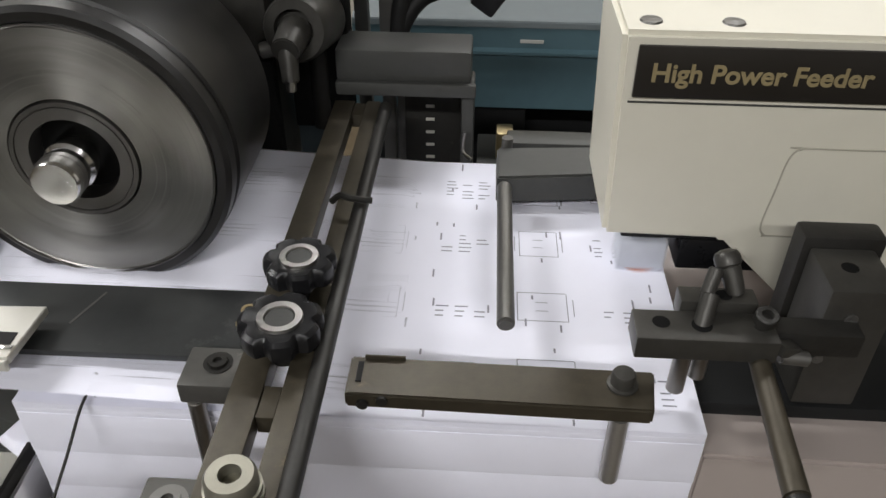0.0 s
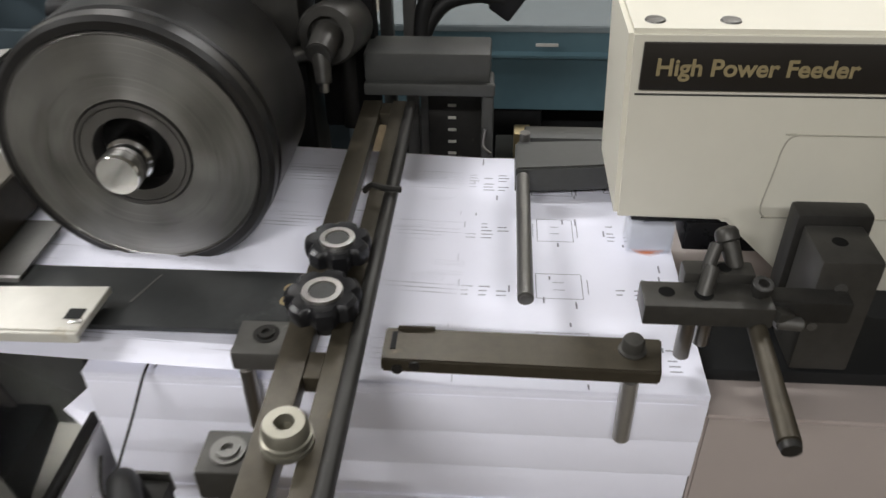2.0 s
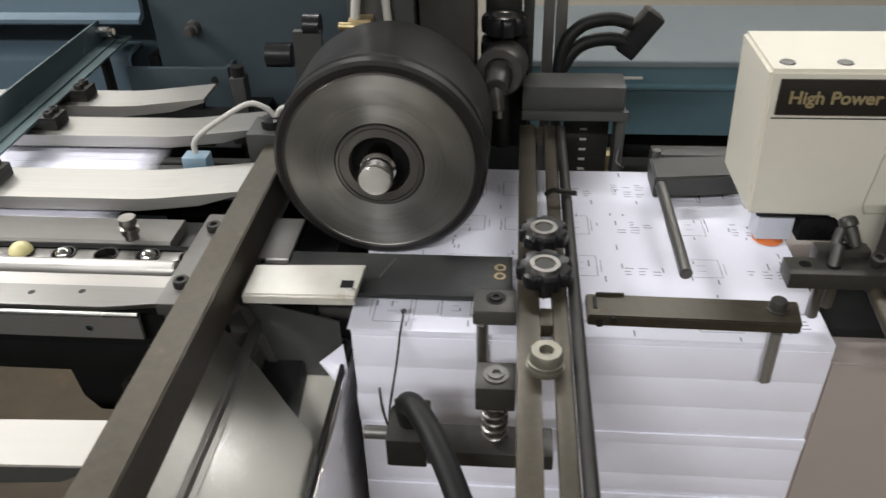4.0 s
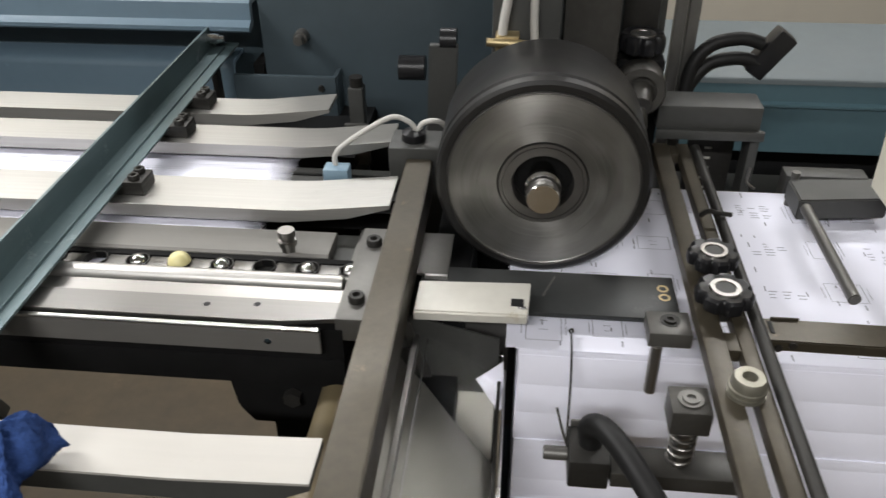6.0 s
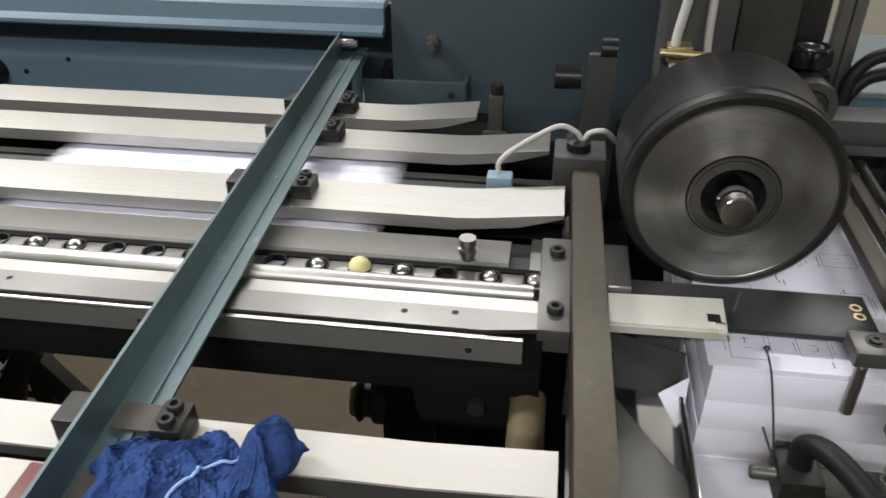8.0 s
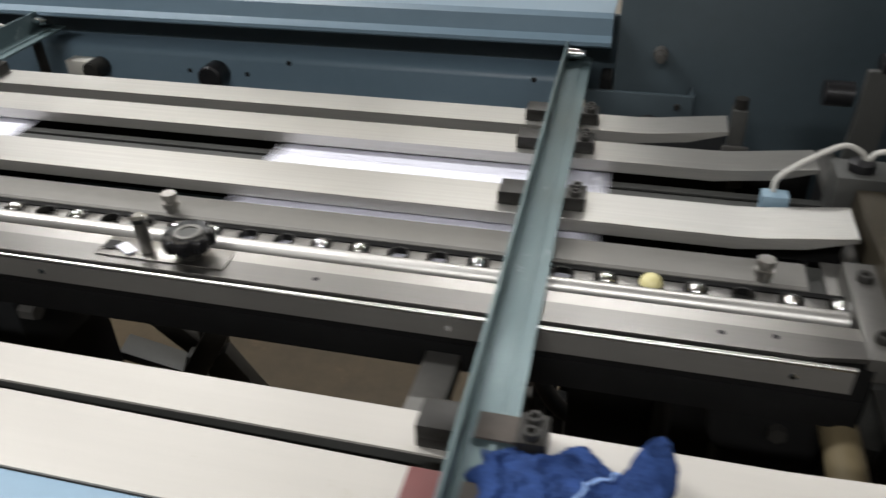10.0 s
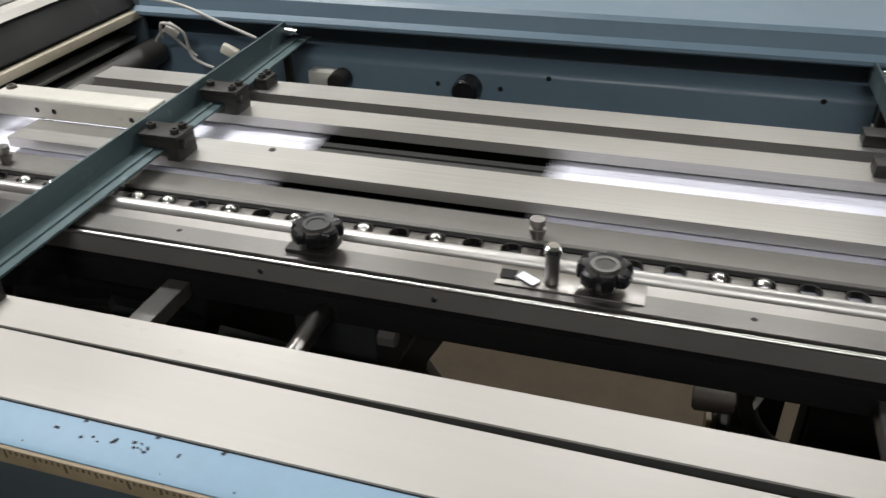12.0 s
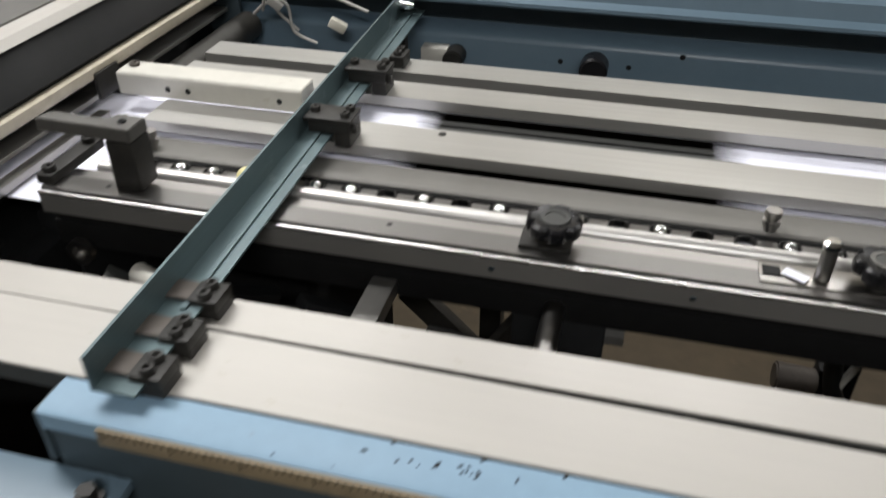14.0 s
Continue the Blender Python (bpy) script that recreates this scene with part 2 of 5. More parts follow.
def rod(bm, p, q, r, r2=None, seg=20, bevel=0.0):
    p, q = Vector(p), Vector(q)
    d = q - p
    m = Matrix.Translation((p + q) / 2) @ d.to_track_quat("Z", "Y").to_matrix().to_4x4()
    vs = bmesh.ops.create_cone(bm, cap_ends=True, segments=seg, radius1=r, radius2=r if r2 is None else r2, depth=d.length, matrix=m)["verts"]
    if bevel:
        caps = {f for v in vs for f in v.link_faces if len(f.verts) > 4}
        es = list({e for f in caps for e in f.edges})
        bmesh.ops.bevel(bm, geom=es, offset=bevel, segments=2, affect="EDGES")
    return bm


def lathe(bm, centre, axis, profile, seg=48):
    """Turns a profile of (radius, height along the axis) about the axis: a ring, or solid where it ends on the axis."""
    q = Vector(axis).to_track_quat("Z", "Y").to_matrix().to_4x4()
    m = Matrix.Translation(centre) @ q
    rings = []
    for r, h in profile:
        rings.append([bm.verts.new(m @ Vector((r * math.cos(2 * math.pi * i / seg), r * math.sin(2 * math.pi * i / seg), h))) for i in range(seg)])
    hollow = profile[-1][0] > 2e-4
    for a, b in zip(rings, rings[1:] + rings[:1] if hollow else rings[1:]):
        for i in range(seg):
            bm.faces.new((a[i], a[(i + 1) % seg], b[(i + 1) % seg], b[i]))
    if not hollow:
        bm.faces.new(rings[0][::-1])
    return bm


def hose(bm, points, r, seg=12, steps=8):
    """A round tube along a smooth line through the points."""
    pts = [Vector(p) for p in points]
    path = []
    for i in range(len(pts) - 1):
        p0, p1, p2, p3 = pts[max(i - 1, 0)], pts[i], pts[i + 1], pts[min(i + 2, len(pts) - 1)]
        for k in range(steps):
            t = k / steps
            path.append(0.5 * ((2 * p1) + (p2 - p0) * t + (2 * p0 - 5 * p1 + 4 * p2 - p3) * t * t + (3 * p1 - p0 - 3 * p2 + p3) * t ** 3))
    path.append(pts[-1])
    rings = []
    up = Vector((0.13, 0.31, 0.94))
    for i, p in enumerate(path):
        d = (path[min(i + 1, len(path) - 1)] - path[max(i - 1, 0)]).normalized()
        a = d.cross(up).normalized()
        b = d.cross(a).normalized()
        up = -b if b.dot(up) < 0 else b
        a = d.cross(up).normalized()
        rings.append([bm.verts.new(p + r * (math.cos(2 * math.pi * k / seg) * a + math.sin(2 * math.pi * k / seg) * up)) for k in range(seg)])
    for a, b in zip(rings, rings[1:]):
        for k in range(seg):
            bm.faces.new((a[k], a[(k + 1) % seg], b[(k + 1) % seg], b[k]))
    bm.faces.new(rings[0][::-1])
    bm.faces.new(rings[-1])
    return bm


def prism(bm, outline, axis, a, b, bevel=0.0):
    """Extrudes an outline of 2D points along an axis from a to b. axis x: (y, z); y: (x, z); z: (x, y)."""
    def at(p, h):
        return {"x": (h, p[0], p[1]), "y": (p[0], h, p[1]), "z": (p[0], p[1], h)}[axis]
    lo = [bm.verts.new(at(p, a)) for p in outline]
    hi = [bm.verts.new(at(p, b)) for p in outline]
    n = len(outline)
    fs = [bm.faces.new(lo[::-1]), bm.faces.new(hi)]
    fs += [bm.faces.new((lo[i], lo[(i + 1) % n], hi[(i + 1) % n], hi[i])) for i in range(n)]
    bmesh.ops.recalc_face_normals(bm, faces=fs)
    if bevel:
        bmesh.ops.bevel(bm, geom=list({e for f in fs for e in f.edges}), offset=bevel, segments=2, affect="EDGES")
    return bm


def B():
    return bmesh.new()


def mesh_of(name, bm, material, smooth=True):
    bmesh.ops.recalc_face_normals(bm, faces=bm.faces)
    me = bpy.data.meshes.new(name)
    bm.to_mesh(me)
    bm.free()
    for m in (material if isinstance(material, (list, tuple)) else (material,)):
        me.materials.append(m)
    if smooth:
        me.shade_smooth()
        me.set_sharp_from_angle(angle=radians(38))
    return me


def thing(name, at, label, category, group="", kind=""):
    ob = new(name)
    ob.empty_display_size = 0.02
    ob.location = at
    return tagged(ob, label, category, group, kind)


def part(name, bm, material, parent, label=""):
    """A part, built in world places, as a mesh about its thing's base."""
    me = mesh_of(name, bm, material)
    root = parent
    while root.parent:
        root = root.parent
    me.transform(Matrix.Translation(-Vector(root.location)))
    ob = new(name, me)
    ob.parent = parent
    return tagged(ob, label)


def solo(name, bm, material, label, category, group="", kind=""):
    return tagged(new(name, mesh_of(name, bm, material)), label, category, group, kind)


def hex_bolt(bm, x, y, z, r=0.005, h=0.005):
    """A socket-head screw standing on z."""
    lathe(bm, (x, y, z), (0, 0, 1), [(r, 0), (r, h * 0.85), (r * 0.9, h), (r * 0.5, h), (r * 0.48, h * 0.3), (0.0001, h * 0.3)], 20)
    return bm


def star_knob(parent, x, y, z, r, h, insert_mat=None):
    """A lobed plastic knob whose top is at z, with a steel insert."""
    bm = B()
    n, lobes = 72, 7
    rings = []
    for k, (s, zz) in enumerate([(0.80, z - h), (0.97, z - h * 0.88), (1.0, z - h * 0.5), (0.97, z - h * 0.16), (0.86, z - h * 0.02), (0.66, z - h * 0.05), (0.58, z - h * 0.10)]):
        ring = []
        for i in range(n):
            a = 2 * math.pi * i / n
            dent = 1 - 0.17 * max(0.0, math.cos(lobes * a)) ** 1.5 * (1.0 if k < 5 else 0.0)
            ring.append(bm.verts.new((x + r * s * dent * math.cos(a), y + r * s * dent * math.sin(a), zz)))
        rings.append(ring)
    for a, b in zip(rings, rings[1:]):
        for i in range(n):
            bm.faces.new((a[i], a[(i + 1) % n], b[(i + 1) % n], b[i]))
    bm.faces.new(rings[0][::-1])
    bm.faces.new(rings[-1])
    knob = part("star_knob", bm, BLACK_PLASTIC, parent, "black lobed plastic knob")
    part("insert", lathe(B(), (x, y, z - h * 0.10), (0, 0, 1), [(r * 0.54, 0), (r * 0.52, 0.0016), (r * 0.36, 0.0016), (r * 0.34, 0.0004)], 32), insert_mat or STEEL, knob, "worn steel ring")
    part("cap", lathe(B(), (x, y, z - h * 0.10), (0, 0, 1), [(r * 0.335, 0), (r * 0.33, 0.0007), (0.0001, 0.0007)], 24), GREY_CAST, knob)
    part("stud", rod(B(), (x, y, z - h - 0.0135), (x, y, z - h + 0.001), r * 0.4), BLACK_STEEL, knob)
    return knob


# ---- the room ----
def room():
    def slab(name, x0, x1, y0, y1, z0, z1, material, label, category):
        return solo(name, box(B(), x0, x1, y0, y1, z0, z1, 0), material, label, category, kind="structure")
    slab("floor", -6, 4, -4, 2.9, -0.1, 0, FLOOR, "brown worn workshop floor", "floor")
    slab("ceiling", -6, 4, -4, 2.9, CEIL, CEIL + 0.1, CEILING, "white painted workshop ceiling", "ceiling")
    slab("wall_north", -6, 4, 2.9, 3.05, 0, CEIL, WALL, "pale cream plaster wall", "wall")
    slab("wall_south", -6, 4, -4.15, -4, 0, CEIL, WALL, "pale cream plaster wall", "wall")
    slab("wall_west", -6.15, -6, -4, 2.9, 0, CEIL, WALL, "pale cream plaster wall", "wall")
    slab("wall_east", 4, 4.15, -4, 2.9, 0, CEIL, WALL, "pale cream plaster wall", "wall")
    first = None
    for x, y in TUBES:
        if first is None:
            t = thing("ceiling_light", (x, y, CEIL), "white fluorescent batten light on the ceiling", "lamp", "ceiling lights")
            part("housing", box(B(), x - 0.62, x + 0.62, y - 0.06, y + 0.06, CEIL - 0.05, CEIL - 0.001, 0.004), CEILING, t)
            for dy in (-0.035, 0.035):
                part("tube", rod(B(), (x - 0.59, y + dy, CEIL - 0.068), (x + 0.59, y + dy, CEIL - 0.068), 0.013), TUBE_GLOW, t, "lit fluorescent tube")
            first = t
        else:
            copy_thing(first, pose(x, y, CEIL))
        la = bpy.data.lights.new("tube_light", "AREA")
        la.shape, la.size, la.size_y, la.energy, la.color = "RECTANGLE", 1.2, 0.16, LAMP_WATTS * SHARE.get((x, y), 0.42), (1.0, 0.988, 0.982)
        lo = new("tube_light", la)
        lo.location = (x, y, CEIL - 0.09)


room()

# ---- register table: side frames ----
ZR = 1.02


def far_frame():
    f = thing("table_side_frame", (-1.1, 1.02, 0), "blue painted sheet-metal side frame of the table", "machine frame")
    bm = B()
    prism(bm, [(1.0, 0.62), (1.0, 0.993), (1.002, 0.999), (1.008, 1.004), (1.05, 1.006), (1.05, 1.002), (1.012, 0.999), (1.006, 0.994), (1.006, 0.62)], "x", -2.0, -0.556)
    part("side_panel", bm, BLUE, f)
    # Recess back in slate: the channel's shadow put into its colour.
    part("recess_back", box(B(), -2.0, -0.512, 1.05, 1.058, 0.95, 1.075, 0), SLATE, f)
    bm = B()
    prism(bm, [(0.982, 1.052), (0.979, 1.055), (0.979, 1.060), (0.990, 1.066), (0.992, 1.088), (0.998, 1.094), (1.30, 1.098), (1.30, 1.088), (1.002, 1.084), (0.998, 1.058)], "x", -2.0, -0.518)
    part("top_cover", bm, BLUE, f, "folded blue sheet-metal cover")
    part("plug", lathe(B(), (-1.11, 0.999, 0.973), (0, -1, 0), [(0.020, 0), (0.020, 0.028), (0.017, 0.031), (0.0001, 0.031)]), BLACK_PLASTIC, f, "black round plug")
    for x in (-1.16, -1.062, -0.99, -0.62):
        part("screw", lathe(B(), (x, 1.0, 0.973 if x < -1 else 0.995), (0, -1, 0), [(0.004, 0), (0.0035, 0.001), (0.0001, 0.0012)], 12), DARK, f)
    part("boss", rod(B(), (-1.315, 0.999, 0.972), (-1.315, 0.965, 0.972), 0.015, bevel=0.002), BLACK_STEEL, f)
    part("boss_clip", box(B(), -1.365, -1.325, 0.975, 0.999, 0.962, 0.985), CREAM_STRAP, f)
    part("foot", box(B(), -1.99, -1.93, 1.0, 1.06, 0, 0.64), SLATE, f)
    # This foot is black: under-table shade put into its colour.
    part("foot", box(B(), -0.53, -0.515, 1.007, 1.06, 0, 1.0), SHADE_BLACK, f)
    return f


def drive_side():
    f = thing("drive_side_panel", (-0.25, 1.02, 0), "dark slate-blue side panel of the drive", "machine frame")
    part("panel", box(B(), -0.510, -0.085, 1.0, 1.03, 0.0, 1.35, 0.002), SLATE, f)
    part("bolt", rod(rod(B(), (-0.453, 1.0, 1.045), (-0.453, 0.985, 1.045), 0.009), (-0.453, 0.985, 1.045), (-0.453, 0.972, 1.045), 0.006), GREY_STEEL, f)
    part("bracket_plate", box(B(), -0.545, -0.405, 0.965, 0.972, 0.90, 1.0, 0.002), SLATE, f)
    part("bracket_plate", box(B(), -0.410, -0.404, 0.972, 1.0, 0.90, 1.0, 0.001), SLATE, f)
    part("bolt", rod(B(), (-0.425, 0.965, 0.985), (-0.425, 0.961, 0.985), 0.004), BLACK_STEEL, f)
    # Added black backing: covers pale floor where only shade belongs.
    part("shade_backing", box(B(), -0.575, -0.512, 1.262, 1.270, 0.0, 0.60, 0.002), SHADE_BLACK, f, "added black backing plate for the shade")
    part("bolt", rod(B(), (-0.46, 0.965, 0.955), (-0.46, 0.955, 0.955), 0.016), BLACK_PLASTIC, f)
    return f


far_frame()
drive_side()


def near_frame():
    f = thing("table_front_frame", (-0.9, 0.2, 0), "light blue painted front frame of the table with chipped paint", "machine frame")
    bm = B()
    prism(bm, [(0.180, 1.000), (0.179, 1.016), (0.183, ZR - 0.002), (0.2125, ZR - 0.002), (0.2125, 1.000)], "x", -1.412, -0.57)
    part("front_rail", bm, LIGHT_BLUE, f)
    # Apron in slate: shadow under the front rail painted into it.
    part("apron", box(B(), -1.412, -0.57, 0.184, 0.2125, 0.93, 0.9996, 0.001), SLATE, f, "blue apron darkened with painted-in shade")
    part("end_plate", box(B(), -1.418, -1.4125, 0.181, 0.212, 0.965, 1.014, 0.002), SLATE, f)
    # Worn tan scale, its colour lowered for shade below the lip.
    ruler = part("scale", box(B(), -1.365, -0.575, 0.1755, 0.1785, 1.0, 1.0155, 0.0008), RULER, f, "worn tan measuring scale")
    bm = B()
    for i in range(150):
        x = -1.36 + i * 0.005
        h = 0.008 if i % 10 == 0 else 0.005 if i % 5 == 0 else 0.003
        box(bm, x - 0.0004, x + 0.0004, 0.1749, 0.1756, 1.0145 - h, 1.0145, 0)
    part("scale_marks", bm, DARK, ruler)
    rnd = random.Random(7)
    bm = B()
    for i in range(26):
        x = rnd.gauss(-1.13, 0.03) if i < 16 else rnd.uniform(-1.35, -0.7)
        y = rnd.gauss(0.199, 0.003) if i < 16 else rnd.choice((0.1835, 0.2115))
        s = rnd.uniform(0.0006, 0.0021)
        tbox(bm, pose(x, y, ZR - 0.0018, 0, 0, rnd.uniform(0, 180)), s, s * rnd.uniform(0.8, 2.5), 0.0006, 0)
    tagged(part("chipped_paint", bm, DARK, f), kind="stuff")
    part("skirt", box(B(), -1.41, -0.2, 0.205, 0.215, 0.70, 0.93, 0.002), SLATE, f)
    for x in (-1.37, -0.62):
        part("foot", box(B(), x - 0.03, x + 0.03, 0.215, 0.275, 0, 0.93), DARK, f)
    return f


near_frame()

g = thing("outfeed_side_frame", (-1.75, 0.16, 0), "blue painted side frame of the folding unit", "machine frame")
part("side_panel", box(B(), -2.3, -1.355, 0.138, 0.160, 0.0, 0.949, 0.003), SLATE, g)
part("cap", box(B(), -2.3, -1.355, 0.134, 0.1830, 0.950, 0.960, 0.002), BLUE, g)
part("bolt", rod(rod(B(), (-1.372, 0.158, 0.960), (-1.372, 0.158, 0.9655), 0.010), (-1.372, 0.158, 0.9655), (-1.372, 0.158, 0.974), 0.007, seg=6), BLACK_STEEL, g)


# ---- register table: rails ----
def rail(x0, x1, y0, y1, material, label, bend=0.085, lift=0.010, thick=0.013, group="table rails"):
    """A flat bar whose right end is bent upward and cut away below."""
    t = thing("rail", ((x0 + x1) / 2, (y0 + y1) / 2, ZR - thick), label, "rail", group)
    xb = x1 - bend
    part("bar", prism(B(), [(x0, ZR), (xb, ZR), (xb, ZR - thick), (x0, ZR - thick)], "y", y0, y1), material, t)
    top = [(xb, ZR), (xb + bend * 0.2, ZR + lift * 0.1), (x1, ZR + lift)]
    low = [(x1, ZR + lift - 0.004), (x1 - 0.04, ZR + lift * 0.5 - thick * 0.85), (xb, ZR - thick)]
    part("upturned_end", prism(B(), top + low, "y", y0, y1), material, t)
    return t


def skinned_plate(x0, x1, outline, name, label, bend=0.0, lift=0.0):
    """A plate with dark sides and a thin pale layer on top."""
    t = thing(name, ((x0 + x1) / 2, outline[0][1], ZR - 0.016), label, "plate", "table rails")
    part("plate", prism(B(), outline, "z", ZR - 0.018, ZR - 0.0022), GREY_CAST, t, "dark plate body")
    part("top_skin", prism(B(), outline, "z", ZR - 0.002, ZR), WHITE_ALU, t, "thin pale top layer")
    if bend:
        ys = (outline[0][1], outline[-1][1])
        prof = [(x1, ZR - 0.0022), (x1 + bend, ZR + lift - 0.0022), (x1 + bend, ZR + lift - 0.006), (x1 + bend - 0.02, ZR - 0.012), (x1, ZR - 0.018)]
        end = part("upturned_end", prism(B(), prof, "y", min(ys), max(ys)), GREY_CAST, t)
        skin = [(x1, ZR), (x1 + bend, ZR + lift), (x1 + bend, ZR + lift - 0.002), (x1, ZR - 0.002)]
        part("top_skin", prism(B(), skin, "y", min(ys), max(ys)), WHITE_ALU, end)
    return t


rail(-1.615, -0.374, 0.797, 0.842, ALU, "satin aluminium table rail with an upturned end", 0.10)
rail(-1.615, -0.290, 0.722, 0.768, ALU, "satin aluminium table rail with an upturned end", 0.10)
rail(-1.585, -0.273, 0.594, 0.650, ALU, "satin aluminium table rail with an upturned end", 0.10)
skinned_plate(-2.05, -0.357, [(-2.05, 0.284), (-0.357, 0.284), (-0.357, 0.320), (-2.05, 0.320)], "guide_plate", "narrow guide plate with a pale top, dark sides and an upturned end", 0.085, 0.004)
skinned_plate(-2.05, -0.585, [(-2.05, 0.214), (-0.585, 0.214), (-0.585, 0.272), (-1.45, 0.2822), (-2.05, 0.2822)], "guide_plate", "wide guide plate with a pale top and dark sides beside the front frame")
rail_bar = thing("cover_bar", (-1.53, 0.66, 1.02), "pale cream square bar lying across the outfeed", "bar")
part("bar", prism(B(), [(0.647, 1.022), (0.647, 1.048), (0.649, 1.050), (0.683, 1.050), (0.683, 1.022)], "x", -1.646, -1.411, 0.001), CREAM_STRAP, rail_bar)
for x in (-1.588, -1.562, -1.447):
    part("hole", lathe(B(), (x + 0.008, 0.647, 1.034), (0, -1, 0), [(0.0035, 0), (0.0035, 0.0005), (0.0001, 0.0005)], 12), DARK, rail_bar)
part("screw", hex_bolt(B(), -1.634, 0.670, 1.05, 0.0065, 0.004), RUST, rail_bar)
part("screw", lathe(B(), (-1.246, 0.640, ZR), (0, 0, 1), [(0.0045, 0), (0.004, 0.001), (0.0001, 0.001)], 12), BLACK_STEEL, thing("rail_screw", (-1.246, 0.64, ZR), "small dark screw head on the rail", "screw"))


def angle_bar(x, y0, y1, name_label):
    """A crossbar of angle section, upright flange on its far-left edge, flat flange to the right."""
    t = thing("crossbar", (x, 0.6, ZR), name_label, "crossbar", "crossbars")
    sk = -0.027

    def sx(y):
        return x + sk * (y - 0.6)
    bm = B()
    sec = [(0.0, 1.0600), (0.0025, 1.0600), (0.0025, 1.0325), (0.0335, 1.0325), (0.0335, 1.0300), (0.0, 1.0300)]
    a = [bm.verts.new((sx(y0) + p, y0, z)) for p, z in sec]
    b = [bm.verts.new((sx(y1) + p, y1, z)) for p, z in sec]
    for i in range(6):
        bm.faces.new((a[i], a[(i + 1) % 6], b[(i + 1) % 6], b[i]))
    bm.faces.new(a[::-1])
    bm.faces.new(b)
    part("angle", bm, TEAL_BAR, t, "worn teal angle section")
    part("rib", prism(B(), [(sx(y0) + 0.016, y0 + 0.09), (sx(y0) + 0.021, y0 + 0.09), (sx(y1) + 0.021, y1 - 0.02), (sx(y1) + 0.016, y1 - 0.02)], "z", 1.0325, 1.0345), TEAL_BAR, t)
    part("end_screw", rod(rod(B(), (sx(y1) + 0.004, y1 - 0.03, 1.048), (sx(y1) + 0.020, y1 - 0.03, 1.048), 0.0065), (sx(y1) + 0.018, y1 - 0.03, 1.048), (sx(y1) + 0.026, y1 - 0.03, 1.048), 0.0045), CHROME, t)
    part("end_strut", box(B(), sx(y1) + 0.012, sx(y1) + 0.020, y1 - 0.06, y1 - 0.045, 0.97, 1.0295), BLACK_STEEL, t)
    return t, sx


def clamp(t, x, y, w, d, h, right=True, left=False, tab=None):
    """A black clamping block under the bar with two socket screws."""
    bm = B()
    box(bm, x - 0.030 if left else x + 0.0345, x + 0.034 + w, y - d / 2, y + d / 2, ZR + 0.0005, ZR + 0.0095, 0.001)
    box(bm, x + 0.0345, x + 0.034 + w, y - d / 2, y + d / 2, ZR + 0.008, ZR + h, 0.0015)
    if left:
        box(bm, x - 0.030, x - 0.0005, y - d / 2, y + d / 2, ZR + 0.008, ZR + h, 0.0015)
    c = part("clamp_block", bm, BLACK_STEEL, t, "black steel clamp block")
    for dy in (-d * 0.24, d * 0.24):
        part("screw", hex_bolt(B(), x + 0.034 + w * 0.5, y + dy, ZR + h, 0.0055, 0.005), BLACK_STEEL, c)
    if tab:
        part("tab", box(B(), x + 0.008, x + 0.0345, y - d * 0.42, y + d * 0.42, ZR + 0.0146, ZR + 0.0168, 0.0005), RUST, c, "rusty flat tab")
    return c


cb1, sx1 = angle_bar(-0.565, 0.19, 0.998, "teal galvanised angle crossbar bolted over the rails")
for y, d in ((0.820, 0.034), (0.745, 0.034), (0.622, 0.036)):
    clamp(cb1, sx1(y), y, 0.020, d - 0.008, 0.0145, left=True)
clamp(cb1, sx1(0.302), 0.302, 0.020, 0.027, 0.020, left=True, tab=True)
clamp(cb1, sx1(0.243), 0.243, 0.018, 0.027, 0.018, tab=True)
part("red_block", box(B(), sx1(0.243) - 0.026, sx1(0.243) - 0.0006, 0.228, 0.258, ZR + 0.0005, ZR + 0.018, 0.002), RED, cb1, "dull red block")
cb2, sx2 = angle_bar(-1.387, 0.195, 1.0, "teal galvanised angle crossbar bolted over the rails")
for y, d in ((0.736, 0.034), (0.602, 0.036)):
    bx = sx2(y) + 0.003
    bm = box(B(), bx + 0.006, bx + 0.052, y - d / 2, y + d / 2, 1.0348, 1.0465, 0.0015)
    box(bm, bx + 0.0345, bx + 0.052, y - d / 2, y + d / 2, ZR + 0.0005, 1.0352, 0.0012)
    c = part("clamp_block", bm, BLACK_STEEL, cb2, "black steel clamp block")
    part("clamp_plate", box(B(), bx + 0.0015, bx + 0.054, y - d * 0.52, y + d * 0.46, 1.0468, 1.0515, 0.001), BLACK_STEEL, c)
    for dx, dy in ((0.009, 0), (0.045, -0.008), (0.045, 0.008)):
        part("screw", hex_bolt(B(), bx + dx, y + dy, 1.0515, 0.0052, 0.0055), BLACK_STEEL, c)
    part("side_nut", rod(B(), (bx + 0.0525, y - d * 0.2, 1.038), (bx + 0.058, y - d * 0.2, 1.038), 0.006, seg=6), BLACK_STEEL, c)
clamp(cb2, sx2(0.82), 0.820, 0.020, 0.030, 0.016)
for y in (0.304, 0.260, 0.220):
    clamp(cb2, sx2(y) - 0.013, y, 0.025, 0.026, 0.018, tab=True)


# ---- ball rail and side guide ----
XB = [-0.445 - 0.0376 * (i - 4) for i in range(34)]
BALLS = (0, 1, 3, 4, 5, 8, 11, 12, 15, 16, 19, 21, 23, 25, 27, 28, 29, 30, 31, 32)


